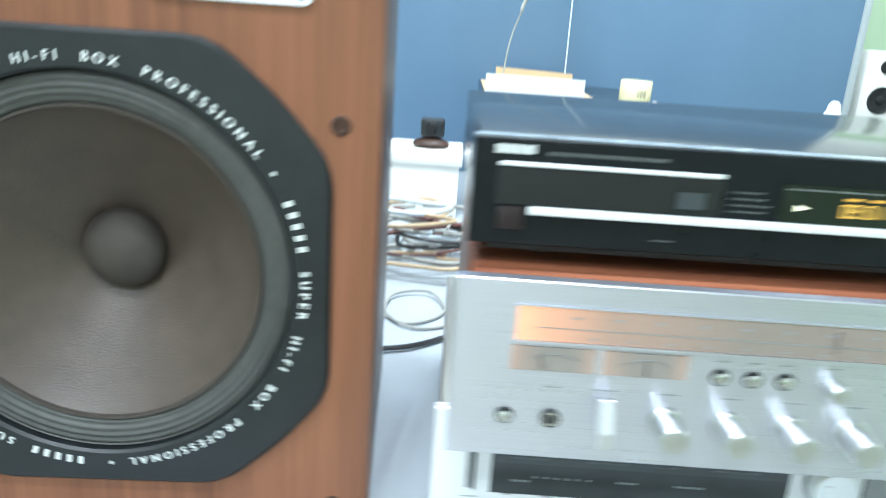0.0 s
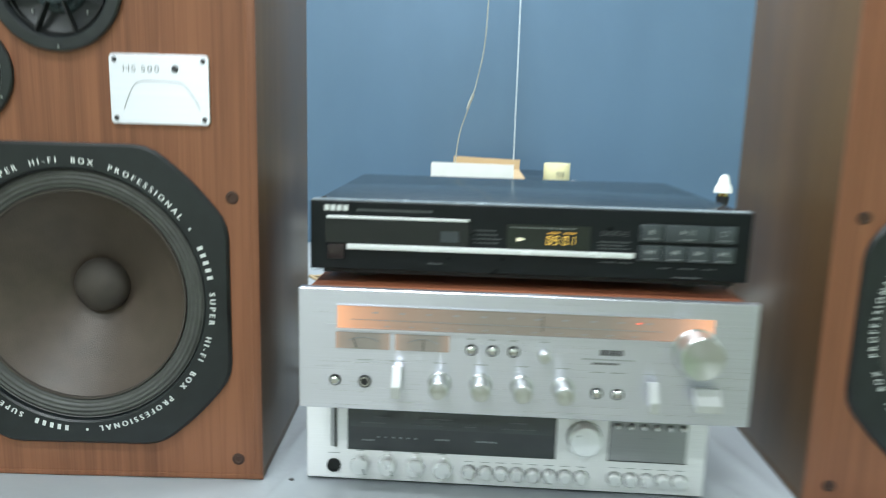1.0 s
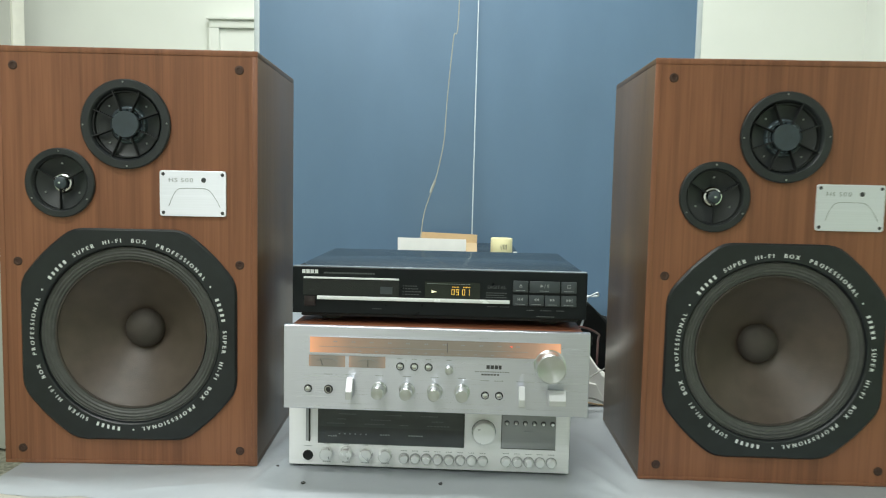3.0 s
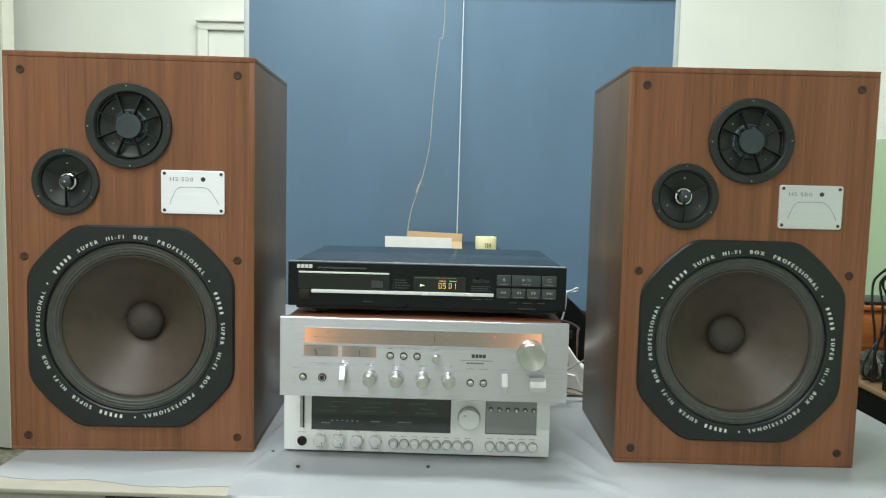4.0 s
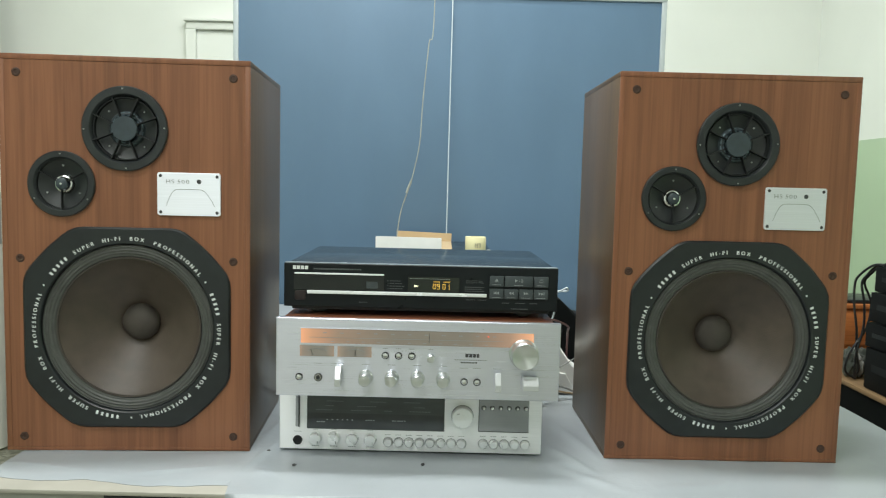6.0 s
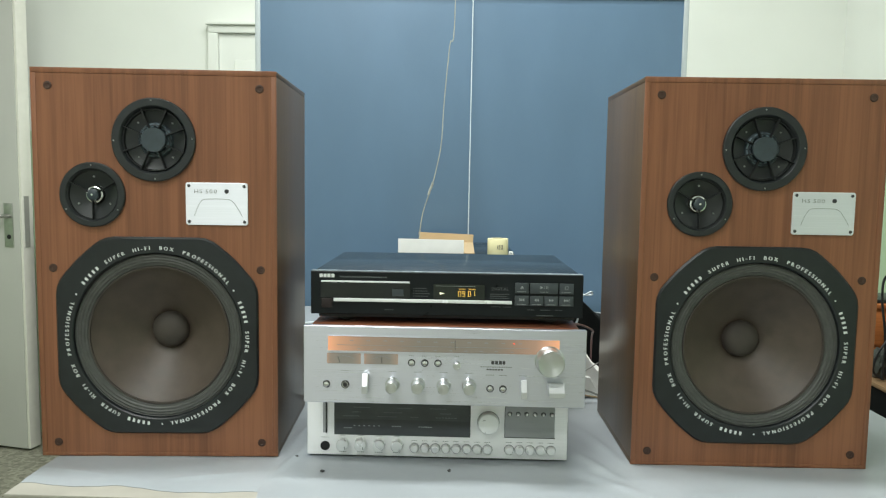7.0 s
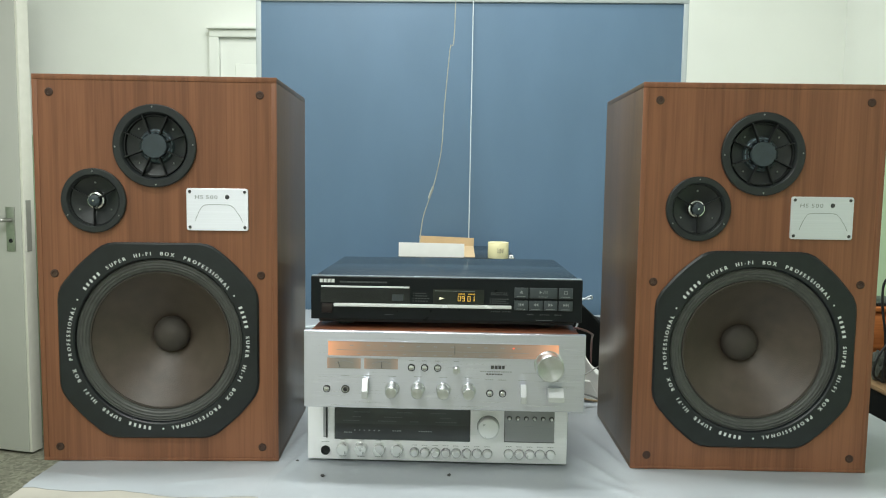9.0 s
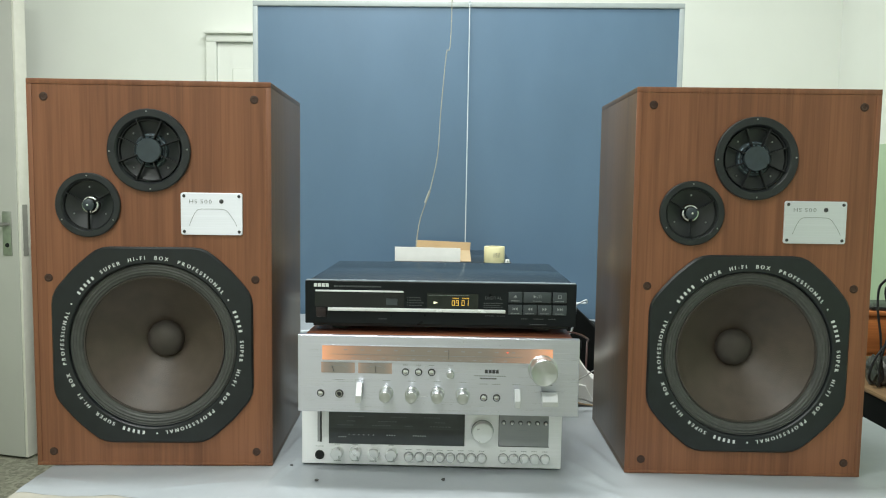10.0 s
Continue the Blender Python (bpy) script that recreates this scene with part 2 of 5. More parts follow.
M = dict(
    wood=veneer("walnut_veneer", (0.280, 0.116, 0.060), (0.163, 0.066, 0.036)),
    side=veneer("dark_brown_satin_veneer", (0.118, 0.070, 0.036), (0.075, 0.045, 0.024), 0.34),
    case=veneer("walnut_case", (0.22, 0.08, 0.04), (0.08, 0.028, 0.016), 0.3, "x"),
    orange=veneer("varnished_pine", (0.50, 0.17, 0.05), (0.26, 0.08, 0.025), 0.4, "x"),
    brown=veneer("brown_desk_wood", (0.06, 0.027, 0.014), (0.026, 0.012, 0.007), 0.45, "y"),
    flange=material("black_satin_metal", (0.012, 0.015, 0.017), 0.42, vary=0.3, scale=(60, 60, 60), bump=0.08, bump_scale=900),
    rubber=material("black_rubber", (0.066, 0.067, 0.064), 0.5, vary=0.25, scale=(80, 80, 80), bump=0.06),
    cone=material("brown_paper_cone", (0.076, 0.056, 0.044), 0.42, vary=0.2, scale=(45, 45, 45), bump=0.25, bump_scale=700),
    cap=material("dark_paper_cap", (0.058, 0.047, 0.040), 0.6, vary=0.2, scale=(60, 60, 60), bump=0.2, bump_scale=800),
    plastic=material("black_plastic", (0.017, 0.02, 0.022), 0.38, vary=0.25, scale=(50, 50, 50)),
    sooty=material("matt_black_metal", (0.005, 0.006, 0.006), 0.6, vary=0.3, spec=0.12),
    recess=material("dark_recess", (0.006, 0.007, 0.008), 0.6, vary=0.3),
    dome=material("grey_blue_dome", (0.036, 0.050, 0.060), 0.5, vary=0.3, scale=(90, 90, 90)),
    # foil colour raised to carry its bluish highlights
    shiny=material("bluish_foil_ring", (0.46, 0.60, 0.68), 0.22, metal=0.6, vary=0.25, scale=(120, 120, 120)),
    chrome=material("chrome", (0.75, 0.76, 0.77), 0.14, metal=1.0, vary=0.05),
    screw=material("nickel_screw", (0.45, 0.46, 0.46), 0.3, metal=1.0, vary=0.2, scale=(300, 300, 300)),
    peg=material("dark_brown_peg", (0.052, 0.022, 0.013), 0.55, vary=0.25),
    print_white=material("white_print", (0.72, 0.74, 0.74), 0.6, vary=0.05),
    print_grey=material("grey_print", (0.28, 0.30, 0.31), 0.6, vary=0.05),
    print_dim=material("dim_grey_print", (0.10, 0.11, 0.115), 0.6, vary=0.05),
    print_dark=material("dark_print", (0.05, 0.05, 0.055), 0.6, vary=0.1),
    plate=brushed("satin_aluminium_plate", (0.84, 0.86, 0.94), 0.4, 0.55),
    alu=brushed("brushed_aluminium", (0.70, 0.71, 0.80), 0.28, 0.88),
    alu_deck=brushed("pale_satin_aluminium", (0.90, 0.90, 0.93), 0.36, 0.35),
    knob=turned("turned_aluminium", (0.66, 0.67, 0.69), 0.3),
    lever=material("satin_steel_lever", (0.62, 0.63, 0.66), 0.32, metal=0.6, vary=0.06),
    knob_pale=material("pale_satin_knob", (0.84, 0.85, 0.87), 0.28, metal=0.45, vary=0.06),
    cd=material("black_painted_steel", (0.006, 0.008, 0.010), 0.3, vary=0.25, scale=(40, 40, 40), spec=0.25),
    cdtop=material("glossy_black_steel_lid", (0.014, 0.018, 0.021), 0.13, vary=0.25, scale=(14, 14, 14), rough_vary=0.04, spec=0.9),
    button=material("dark_grey_button", (0.045, 0.055, 0.062), 0.4, vary=0.15),
    window=material("smoked_window", (0.006, 0.008, 0.008), 0.12, vary=0.2),
    window_green=material("smoked_green_window", (0.008, 0.012, 0.008), 0.12, vary=0.2),
    silver=material("polished_silver_strip", (0.90, 0.92, 0.95), 0.25, metal=0.25, vary=0.02),
    deckglass=material("grey_smoked_glass", (0.045, 0.051, 0.053), 0.1, vary=0.35, scale=(18, 8, 30)),
    deckband=material("smoked_band", (0.058, 0.066, 0.068), 0.16, vary=0.35, scale=(18, 8, 60)),
    greypanel=brushed("grey_satin_panel", (0.36, 0.37, 0.38), 0.45, 0.6),
    amber=material("amber_digits", (0.6, 0.35, 0.05), 0.5, emit=(1.0, 0.64, 0.10), power=0.85),
    amber_dim=material("amber_legend", (0.5, 0.3, 0.05), 0.5, emit=(1.0, 0.5, 0.05), power=0.5),
    cream_led=material("pale_play_mark", (0.6, 0.6, 0.4), 0.5, emit=(1.0, 0.95, 0.65), power=0.8),
    red_led=material("red_stereo_mark", (0.5, 0.05, 0.03), 0.5, emit=(1.0, 0.12, 0.06), power=1.2),
    power_red=material("dark_red_switch", (0.016, 0.008, 0.009), 0.35, vary=0.3),
    dial=lamp_lit_scale("backlit_dial", (0.27, 0.245, 0.225), (1.0, 0.36, 0.11), 0.7, 0.18),
    meter=lamp_lit_scale("backlit_meter", (0.28, 0.26, 0.245), (1.0, 0.42, 0.18), 0.42, 0.0314),
    blue=material("blue_board_paint", (0.098, 0.165, 0.250), 0.36, vary=0.10, scale=(5, 5, 2.2), bump=0.05, bump_scale=140, rough_vary=0.05),
    frame=material("pale_grey_board_frame", (0.36, 0.40, 0.41), 0.45, vary=0.06),
    wall=material("white_wall_paint", (0.83, 0.855, 0.805), 0.75, vary=0.03, scale=(4, 4, 4), bump=0.12, bump_scale=90),
    dado=material("pale_green_gloss_paint", (0.50, 0.64, 0.45), 0.45, vary=0.04, scale=(4, 4, 4), bump=0.08, bump_scale=80),
    ceiling=material("ceiling_white", (0.8, 0.8, 0.78), 0.8, vary=0.03, scale=(3, 3, 3)),
    door=material("white_door_enamel", (0.52, 0.52, 0.49), 0.42, vary=0.04, scale=(6, 6, 2), bump=0.03),
    door_edge=material("cream_door_edge", (0.78, 0.77, 0.70), 0.45, vary=0.05),
    steel=material("worn_steel", (0.42, 0.42, 0.40), 0.32, metal=0.9, vary=0.15, scale=(60, 60, 60)),
    cloth=material("white_plastic_tablecloth", (0.345, 0.374, 0.403), 0.38, vary=0.07, scale=(9, 9, 9), bump=0.9, bump_scale=16),
    cream=material("cream_table_edge", (0.37, 0.352, 0.31), 0.55, vary=0.12, scale=(20, 20, 60)),
    greypaint=material("grey_table_paint", (0.33, 0.33, 0.30), 0.5, vary=0.1),
    paper=material("white_card", (0.80, 0.80, 0.78), 0.7, vary=0.04, scale=(40, 40, 40)),
    card=material("brown_cardboard", (0.50, 0.37, 0.22), 0.8, vary=0.08, scale=(60, 60, 200), bump=0.1),
    tape=material("cream_tape", (0.76, 0.70, 0.42), 0.5, vary=0.05, scale=(30, 30, 200)),
    twine=material("pale_twine", (0.32, 0.33, 0.30), 0.8, vary=0.25, scale=(200, 200, 200)),
    cord=material("white_cord", (0.55, 0.61, 0.65), 0.5, vary=0.06),
    cable_black=material("black_cable", (0.015, 0.015, 0.016), 0.4, vary=0.2),
    cable_grey=material("grey_cable", (0.30, 0.30, 0.28), 0.5, vary=0.15),
    cable_red=material("dull_red_cable", (0.12, 0.045, 0.04), 0.5, vary=0.2),
    cable_tan=material("tan_cable", (0.45, 0.33, 0.2), 0.5, vary=0.2),
    gold=material("gold_plug", (0.7, 0.5, 0.2), 0.25, metal=1.0, vary=0.1),
    tan=veneer("worn_tan_board", (0.26, 0.165, 0.085), (0.15, 0.09, 0.045), 0.5, "y"),
    # black lid edge, its highlight put into the colour as pale grey-blue
    lid_edge=material("highlit_black_lid_edge", (0.20, 0.23, 0.25), 0.25, vary=0.4, scale=(40, 40, 40)),
    bag=material("grey_green_plastic_film", (0.055, 0.062, 0.052), 0.4, vary=0.35, scale=(60, 60, 60)),
    crumb=material("dark_crumb", (0.06, 0.06, 0.06), 0.8, vary=0.4, scale=(400, 400, 400)),
)


def terrazzo():
    m = bpy.data.materials.new("speckled_terrazzo")
    m.use_nodes = True
    t = m.node_tree
    b = t.nodes["Principled BSDF"]
    socket(b, "Roughness", 0.4)
    co, v, r = t.nodes.new("ShaderNodeTexCoord"), t.nodes.new("ShaderNodeTexVoronoi"), t.nodes.new("ShaderNodeValToRGB")
    socket(v, "Scale", 70.0)
    t.links.new(co.outputs["Object"], v.inputs["Vector"])
    sep = t.nodes.new("ShaderNodeSeparateColor")
    t.links.new(v.outputs["Color"], sep.inputs[0]), t.links.new(sep.outputs[0], r.inputs[0])
    e = r.color_ramp.elements
    e[0].color, e[1].color = (0.16, 0.155, 0.12, 1), (0.36, 0.35, 0.28, 1)
    t.links.new(r.outputs[0], b.inputs["Base Color"])
    return m


M["terrazzo"] = terrazzo()

# ---- mesh helpers ----


def add_box(bm, x0, x1, y0, y1, z0, z1, bevel=0.0, seg=2):
    made = bmesh.ops.create_cube(bm, size=1.0)["verts"]
    for v in made:
        v.co = Vector((x0 + (v.co.x + 0.5) * (x1 - x0), y0 + (v.co.y + 0.5) * (y1 - y0), z0 + (v.co.z + 0.5) * (z1 - z0)))
    if bevel:
        edges = list({e for v in made for e in v.link_edges})
        bmesh.ops.bevel(bm, geom=edges, offset=bevel, segments=seg, affect="EDGES", profile=0.5)
    return bm


def box(*a, **k):
    return add_box(bmesh.new(), *a, **k)


def add_lathe(bm, profile, cx=0.0, cz=0.0, seg=48, closed=False):
    """Rings of (radius, depth y) turned about an axis along y through (cx, cz)."""
    rings = []
    for r, y in profile:
        if r < 1e-6:
            rings.append([bm.verts.new((cx, y, cz))])
        else:
            rings.append([bm.verts.new((cx + r * math.cos(2 * math.pi * k / seg), y, cz + r * math.sin(2 * math.pi * k / seg))) for k in range(seg)])
    pairs = list(zip(rings, rings[1:]))
    if closed:
        pairs.append((rings[-1], rings[0]))
    for a, b in pairs:
        for k in range(seg):
            j = (k + 1) % seg
            if len(a) == 1 and len(b) == 1:
                continue
            if len(a) == 1:
                bm.faces.new((a[0], b[k], b[j]))
            elif len(b) == 1:
                bm.faces.new((a[k], b[0], a[j]))
            else:
                bm.faces.new((a[k], b[k], b[j], a[j]))
    return bm


def lathe(*a, **k):
    return add_lathe(bmesh.new(), *a, **k)


def add_tube(bm, points, radius, seg=8, smooth=6):
    """A round cord through the points, rounded by Catmull-Rom."""
    p = [Vector(q) for q in points]
    p = [p[0] * 2 - p[1]] + p + [p[-1] * 2 - p[-2]]
    line = []
    for k in range(1, len(p) - 2):
        for s in range(smooth):
            u = s / smooth
            a, b, c, d = p[k - 1:k + 3]
            line.append(0.5 * ((2 * b) + (c - a) * u + (2 * a - 5 * b + 4 * c - d) * u * u + (3 * b - a - 3 * c + d) * u ** 3))
    line.append(p[-2])
    rings = []
    for k, q in enumerate(line):
        way = (line[min(k + 1, len(line) - 1)] - line[max(k - 1, 0)]).normalized()
        side = way.cross(Vector((0.13, 0.31, 0.94)))
        side = side.normalized() if side.length > 1e-4 else Vector((1, 0, 0))
        up = way.cross(side)
        rings.append([bm.verts.new(q + radius * (side * math.cos(2 * math.pi * i / seg) + up * math.sin(2 * math.pi * i / seg))) for i in range(seg)])
    for a, b in zip(rings, rings[1:]):
        for i in range(seg):
            j = (i + 1) % seg
            bm.faces.new((a[i], a[j], b[j], b[i]))
    bm.faces.new(rings[0][::-1]), bm.faces.new(rings[-1])
    return bm


def tube(*a, **k):
    return add_tube(bmesh.new(), *a, **k)


def mesh_of(name, bm, mat, flat=False):
    bmesh.ops.recalc_face_normals(bm, faces=bm.faces)
    me = bpy.data.meshes.new(name)
    bm.to_mesh(me)
    bm.free()
    me.materials.append(mat)
    if not flat:
        me.shade_smooth()
        me.set_sharp_from_angle(angle=radians(35))
    return me


def part(name, bm, mat, parent, label="", at=None, flat=False):
    ob = new(name, mesh_of(name, bm, mat, flat))
    if name.endswith("print"):
        tagged(ob, kind="stuff")
    ob.parent = parent
    if at is not None:
        ob.matrix_basis = Matrix.Translation(at)
    return tagged(ob, label)


def thing(name, label, category, m=None, group="", kind=""):
    ob = new(name)
    ob.empty_display_size = 0.05
    if m is not None:
        ob.matrix_basis = m
    return tagged(ob, label, category, group, kind)


def solid(name, bm, mat, label, category, kind="", m=None, group="", flat=False):
    ob = new(name, mesh_of(name, bm, mat, flat))
    if m is not None:
        ob.matrix_basis = m
    return tagged(ob, label, category, group, kind)


GLYPHS = {}


def glyph(ch):
    """Outline of one character of the built-in font: points, faces and its advance, one unit high."""
    if ch not in GLYPHS:
        cu = bpy.data.curves.new("glyph", "FONT")
        cu.body, cu.size, cu.resolution_u = ch, 1.0, 3
        ob = new("glyph", cu)
        dg = bpy.context.evaluated_depsgraph_get()
        me = ob.evaluated_get(dg).to_mesh()
        pts, faces = [tuple(v.co) for v in me.vertices], [tuple(f.vertices) for f in me.polygons]
        ob.evaluated_get(dg).to_mesh_clear()
        bpy.data.objects.remove(ob)
        bpy.data.curves.remove(cu)
        xs = [p[0] for p in pts] or [0, 0.25]
        GLYPHS[ch] = (pts, faces, min(xs), max(xs))
    return GLYPHS[ch]


def add_char(bm, ch, place, size, wide=1.0, bold=0.0):
    """One character, its middle bottom at place(0, 0); place maps (right, up) to a 3D point."""
    pts, faces, lo, hi = glyph(ch)
    for k, dx in enumerate((0.0,) if not bold else (-bold, 0.0, bold)):
        lift = Vector((0, -0.00012 * k, 0))
        vs = [bm.verts.new(place(((p[0] - (lo + hi) / 2) * wide + dx) * size, p[1] * size) + lift) for p in pts]
        for f in faces:
            bm.faces.new([vs[k] for k in f])


def add_words(bm, text, x, y, z, size, wide=1.0, bold=0.0, gap=0.16):
    """A line of text in the plane y, from x at baseline z, facing -y."""
    for ch in text:
        if ch == " ":
            x += 0.35 * size
            continue
        pts, faces, lo, hi = glyph(ch)
        w = (hi - lo) * wide * size
        add_char(bm, ch, lambda r, u, c=x + w / 2: Vector((c + r, y, z + u)), size, wide, bold)
        x += w + gap * size
    return bm


def add_bars(bm, x0, x1, y, z, size, pieces):
    """Unreadable lettering: a row of small bars."""
    step = (x1 - x0) / pieces
    for k in range(pieces):
        add_box(bm, x0 + k * step, x0 + (k + 0.72) * step, y - 0.0002, y, z, z + size)
    return bm


def rounded_rect(x0, x1, z0, z1, r, n=5):
    out = []
    for cx, cz, a0 in ((x1 - r, z1 - r, 0), (x0 + r, z1 - r, 90), (x0 + r, z0 + r, 180), (x1 - r, z0 + r, 270)):
        out += [(cx + r * math.cos(radians(a0 + 90 * k / n)), cz + r * math.sin(radians(a0 + 90 * k / n))) for k in range(n + 1)]
    return out


def add_slab(bm, outline, y0, y1, soft=0.0):
    """A plate of the given (x, z) outline from y0 (front) to y1, its front edge softened."""
    cx, cz = sum(p[0] for p in outline) / len(outline), sum(p[1] for p in outline) / len(outline)

    def ring(y, inset):
        return [bm.verts.new((x - inset * math.copysign(1, x - cx), y, z - inset * math.copysign(1, z - cz))) for x, z in outline]
    rows = [ring(y1, 0), ring(y0 + soft, 0)] + ([ring(y0, soft)] if soft else [])
    for a, b in zip(rows, rows[1:]):
        for k in range(len(a)):
            j = (k + 1) % len(a)
            bm.faces.new((a[k], a[j], b[j], b[k]))
    bm.faces.new(rows[-1]), bm.faces.new(rows[0][::-1])
    return bm


# ---- room ----
FLOOR_SIDE = (-2.6, 1.92, -3.2, 2.62)
X0, X1, Y0, Y1 = FLOOR_SIDE
TOP, DADO = 3.1, 1.412
solid("floor", box(X0, X1, Y0, Y1, -0.1, 0), M["terrazzo"], "grey speckled terrazzo floor", "floor", "structure")
solid("ceiling", box(X0 - 0.1, X1 + 0.1, Y0 - 0.1, Y1 + 0.1, TOP, TOP + 0.1), M["ceiling"], "plain white ceiling", "ceiling", "structure")
for name, a in (("wall_north", (X0 - 0.1, X1 + 0.1, Y1, Y1 + 0.12)), ("wall_south", (X0 - 0.1, X1 + 0.1, Y0 - 0.12, Y0)),
                ("wall_east", (X1, X1 + 0.12, Y0, Y1)), ("wall_west", (X0 - 0.12, X0, Y0, Y1))):
    solid(name, box(*a, 0, TOP), M["wall"], "white painted wall above a green dado", "wall", "structure")
for name, a in (("dado_north", (X0, X1 - 0.004, Y1 - 0.004, Y1 - 0.0005)), ("dado_east", (X1 - 0.004, X1 - 0.0005, Y0, Y1)),
                ("dado_west", (X0 + 0.0005, X0 + 0.004, Y0, Y1 - 0.004))):
    solid(name, box(*a, 0.0, DADO), M["dado"], "pale green glossy painted lower wall", "wall paint", "structure")

# far door with its casing, behind the board
far_door = thing("door_1", "white panelled door with moulded casing in the wall", "door", pose(-0.452, 2.6155, 0), kind="structure")
part("cornice", box(-0.440, 0.440, -0.042, 0, 1.886, 1.897, bevel=0.003), M["wall"], far_door, "moulded ledge over the casing")
part("casing", add_box(add_box(box(-0.434, 0.434, -0.026, 0, 1.853, 1.8858, bevel=0.003), -0.434, -0.391, -0.024, 0, 0, 1.8528), 0.391, 0.434, -0.024, 0, 0, 1.8528), M["wall"], far_door)
part("leaf", box(-0.389, 0.389, -0.006, 0, 0.005, 1.851), M["wall"], far_door)
for sx in (-0.32, 0.03):
    part("panel", box(sx, sx + 0.29, -0.012, -0.0062, 1.15, 1.738, bevel=0.004), M["wall"], far_door)

# open door leaf on the west side
leaf = thing("door_2", "white enamelled door standing open with steel lever handle", "door", pose(-1.632, 2.37, 0, 0, 0, -12), kind="structure")
part("panel", box(-0.86, 0, 0, 0.042, 0.012, 2.05, bevel=0.002), M["door"], leaf)
part("edge_strip", box(0.0005, 0.014, 0.002, 0.062, 0.012, 2.05, bevel=0.002), M["door_edge"], leaf, "cream edge of the leaf")
plate = part("lock_plate", box(-0.075, -0.03, -0.004, 0, 0.90, 1.09, bevel=0.0015), M["steel"], leaf, "steel lock plate")
part("lever_handle", tube([(-0.05, -0.004, 1.035), (-0.05, -0.05, 1.035), (-0.075, -0.055, 1.035), (-0.17, -0.05, 1.03)], 0.009), M["steel"], leaf, "steel lever handle")
part("keyhole", lathe([(0.0, -0.008), (0.008, -0.008), (0.010, -0.004)], -0.052, 0.945, 16), M["recess"], leaf)
part("latch_plate", box(0.0145, 0.017, 0.012, 0.038, 0.90, 1.12), M["greypaint"], leaf, "grey painted latch plate")

# ---- blue board ----
board = thing("notice_board", "large plain blue board in a pale grey frame", "board", pose(0.275, 1.975, 0))
BW, BZ0, BZ1 = 0.756, 0.68, 1.862
part("panel", box(-BW, BW, 0.004, 0.022, BZ0, BZ1), M["blue"], board)
for nm, a in (("top_rail", (-BW - 0.018, BW + 0.018, -0.003, 0.026, BZ1, BZ1 + 0.018)), ("bottom_rail", (-BW - 0.018, BW + 0.018, -0.003, 0.026, BZ0 - 0.018, BZ0)),
              ("side_rail", (-BW - 0.018, -BW, -0.003, 0.026, BZ0, BZ1)), ("side_rail", (BW, BW + 0.018, -0.003, 0.026, BZ0, BZ1))):
    part(nm, box(*a, bevel=0.002), M["frame"], board, "pale grey rail")
for sx in (-0.6, 0.6):
    part("leg", box(sx - 0.02, sx + 0.02, 0.028, 0.06, 0, 1.5, bevel=0.002), M["frame"], board)

# ---- table and cloth ----
table = thing("table", "cream wooden table with grey apron under a white cloth", "table", pose(0, 0, 0))
TX0, TX1, TY0, TY1 = -0.402, 1.115, 0.304, 1.94
part("tabletop", box(TX0, TX1, TY0, TY1, 0.737, 0.744, bevel=0.002), M["cream"], table)
part("apron", box(TX0 + 0.02, TX1 - 0.02, TY0 + 0.006, TY0 + 0.03, 0.60, 0.7368), M["greypaint"], table)
part("drawer", box(-0.205, -0.028, TY0 + 0.001, TY0 + 0.0058, 0.61, 0.7366, bevel=0.001), M["recess"], table, "black drawer front")
for lx in (TX0 + 0.03, TX1 - 0.08):
    for ly in (TY0 + 0.035, TY1 - 0.08):
        part("leg", box(lx, lx + 0.05, ly, ly + 0.05, 0, 0.7368, bevel=0.003), M["greypaint"], table)


def crease(x, y, ax, ay, bx, by, high, wide):
    """Height of one soft fold that runs from a to b."""
    dx, dy = bx - ax, by - ay
    u = ((x - ax) * dx + (y - ay) * dy) / (dx * dx + dy * dy)
    v = min(1.0, max(0.0, u))
    far = math.hypot(x - ax - v * dx, y - ay - v * dy)
    return high * math.exp(-(far / wide) ** 2) * (0.25 + 0.75 * math.sin(math.pi * v))


FOLDS = ((-0.030, 0.385, 0.000, 0.520, 0.0035, 0.007), (-0.034, 0.500, -0.006, 0.700, 0.0045, 0.009), (-0.020, 0.400, 0.040, 0.345, 0.0025, 0.008),
         (0.462, 0.520, 0.520, 0.400, 0.0040, 0.009), (0.490, 0.640, 0.538, 0.470, 0.0045, 0.010), (0.470, 0.420, 0.545, 0.350, 0.0030, 0.010),
         (0.160, 0.360, 0.330, 0.395, 0.0022, 0.010), (0.600, 0.350, 0.760, 0.385, 0.0022, 0.011), (0.950, 0.420, 1.080, 0.600, 0.0030, 0.014),
         (0.970, 0.330, 1.060, 0.450, 0.0022, 0.010), (-0.400, 0.400, -0.270, 0.372, 0.0022, 0.008), (-0.200, 0.362, -0.060, 0.400, 0.0022, 0.008))


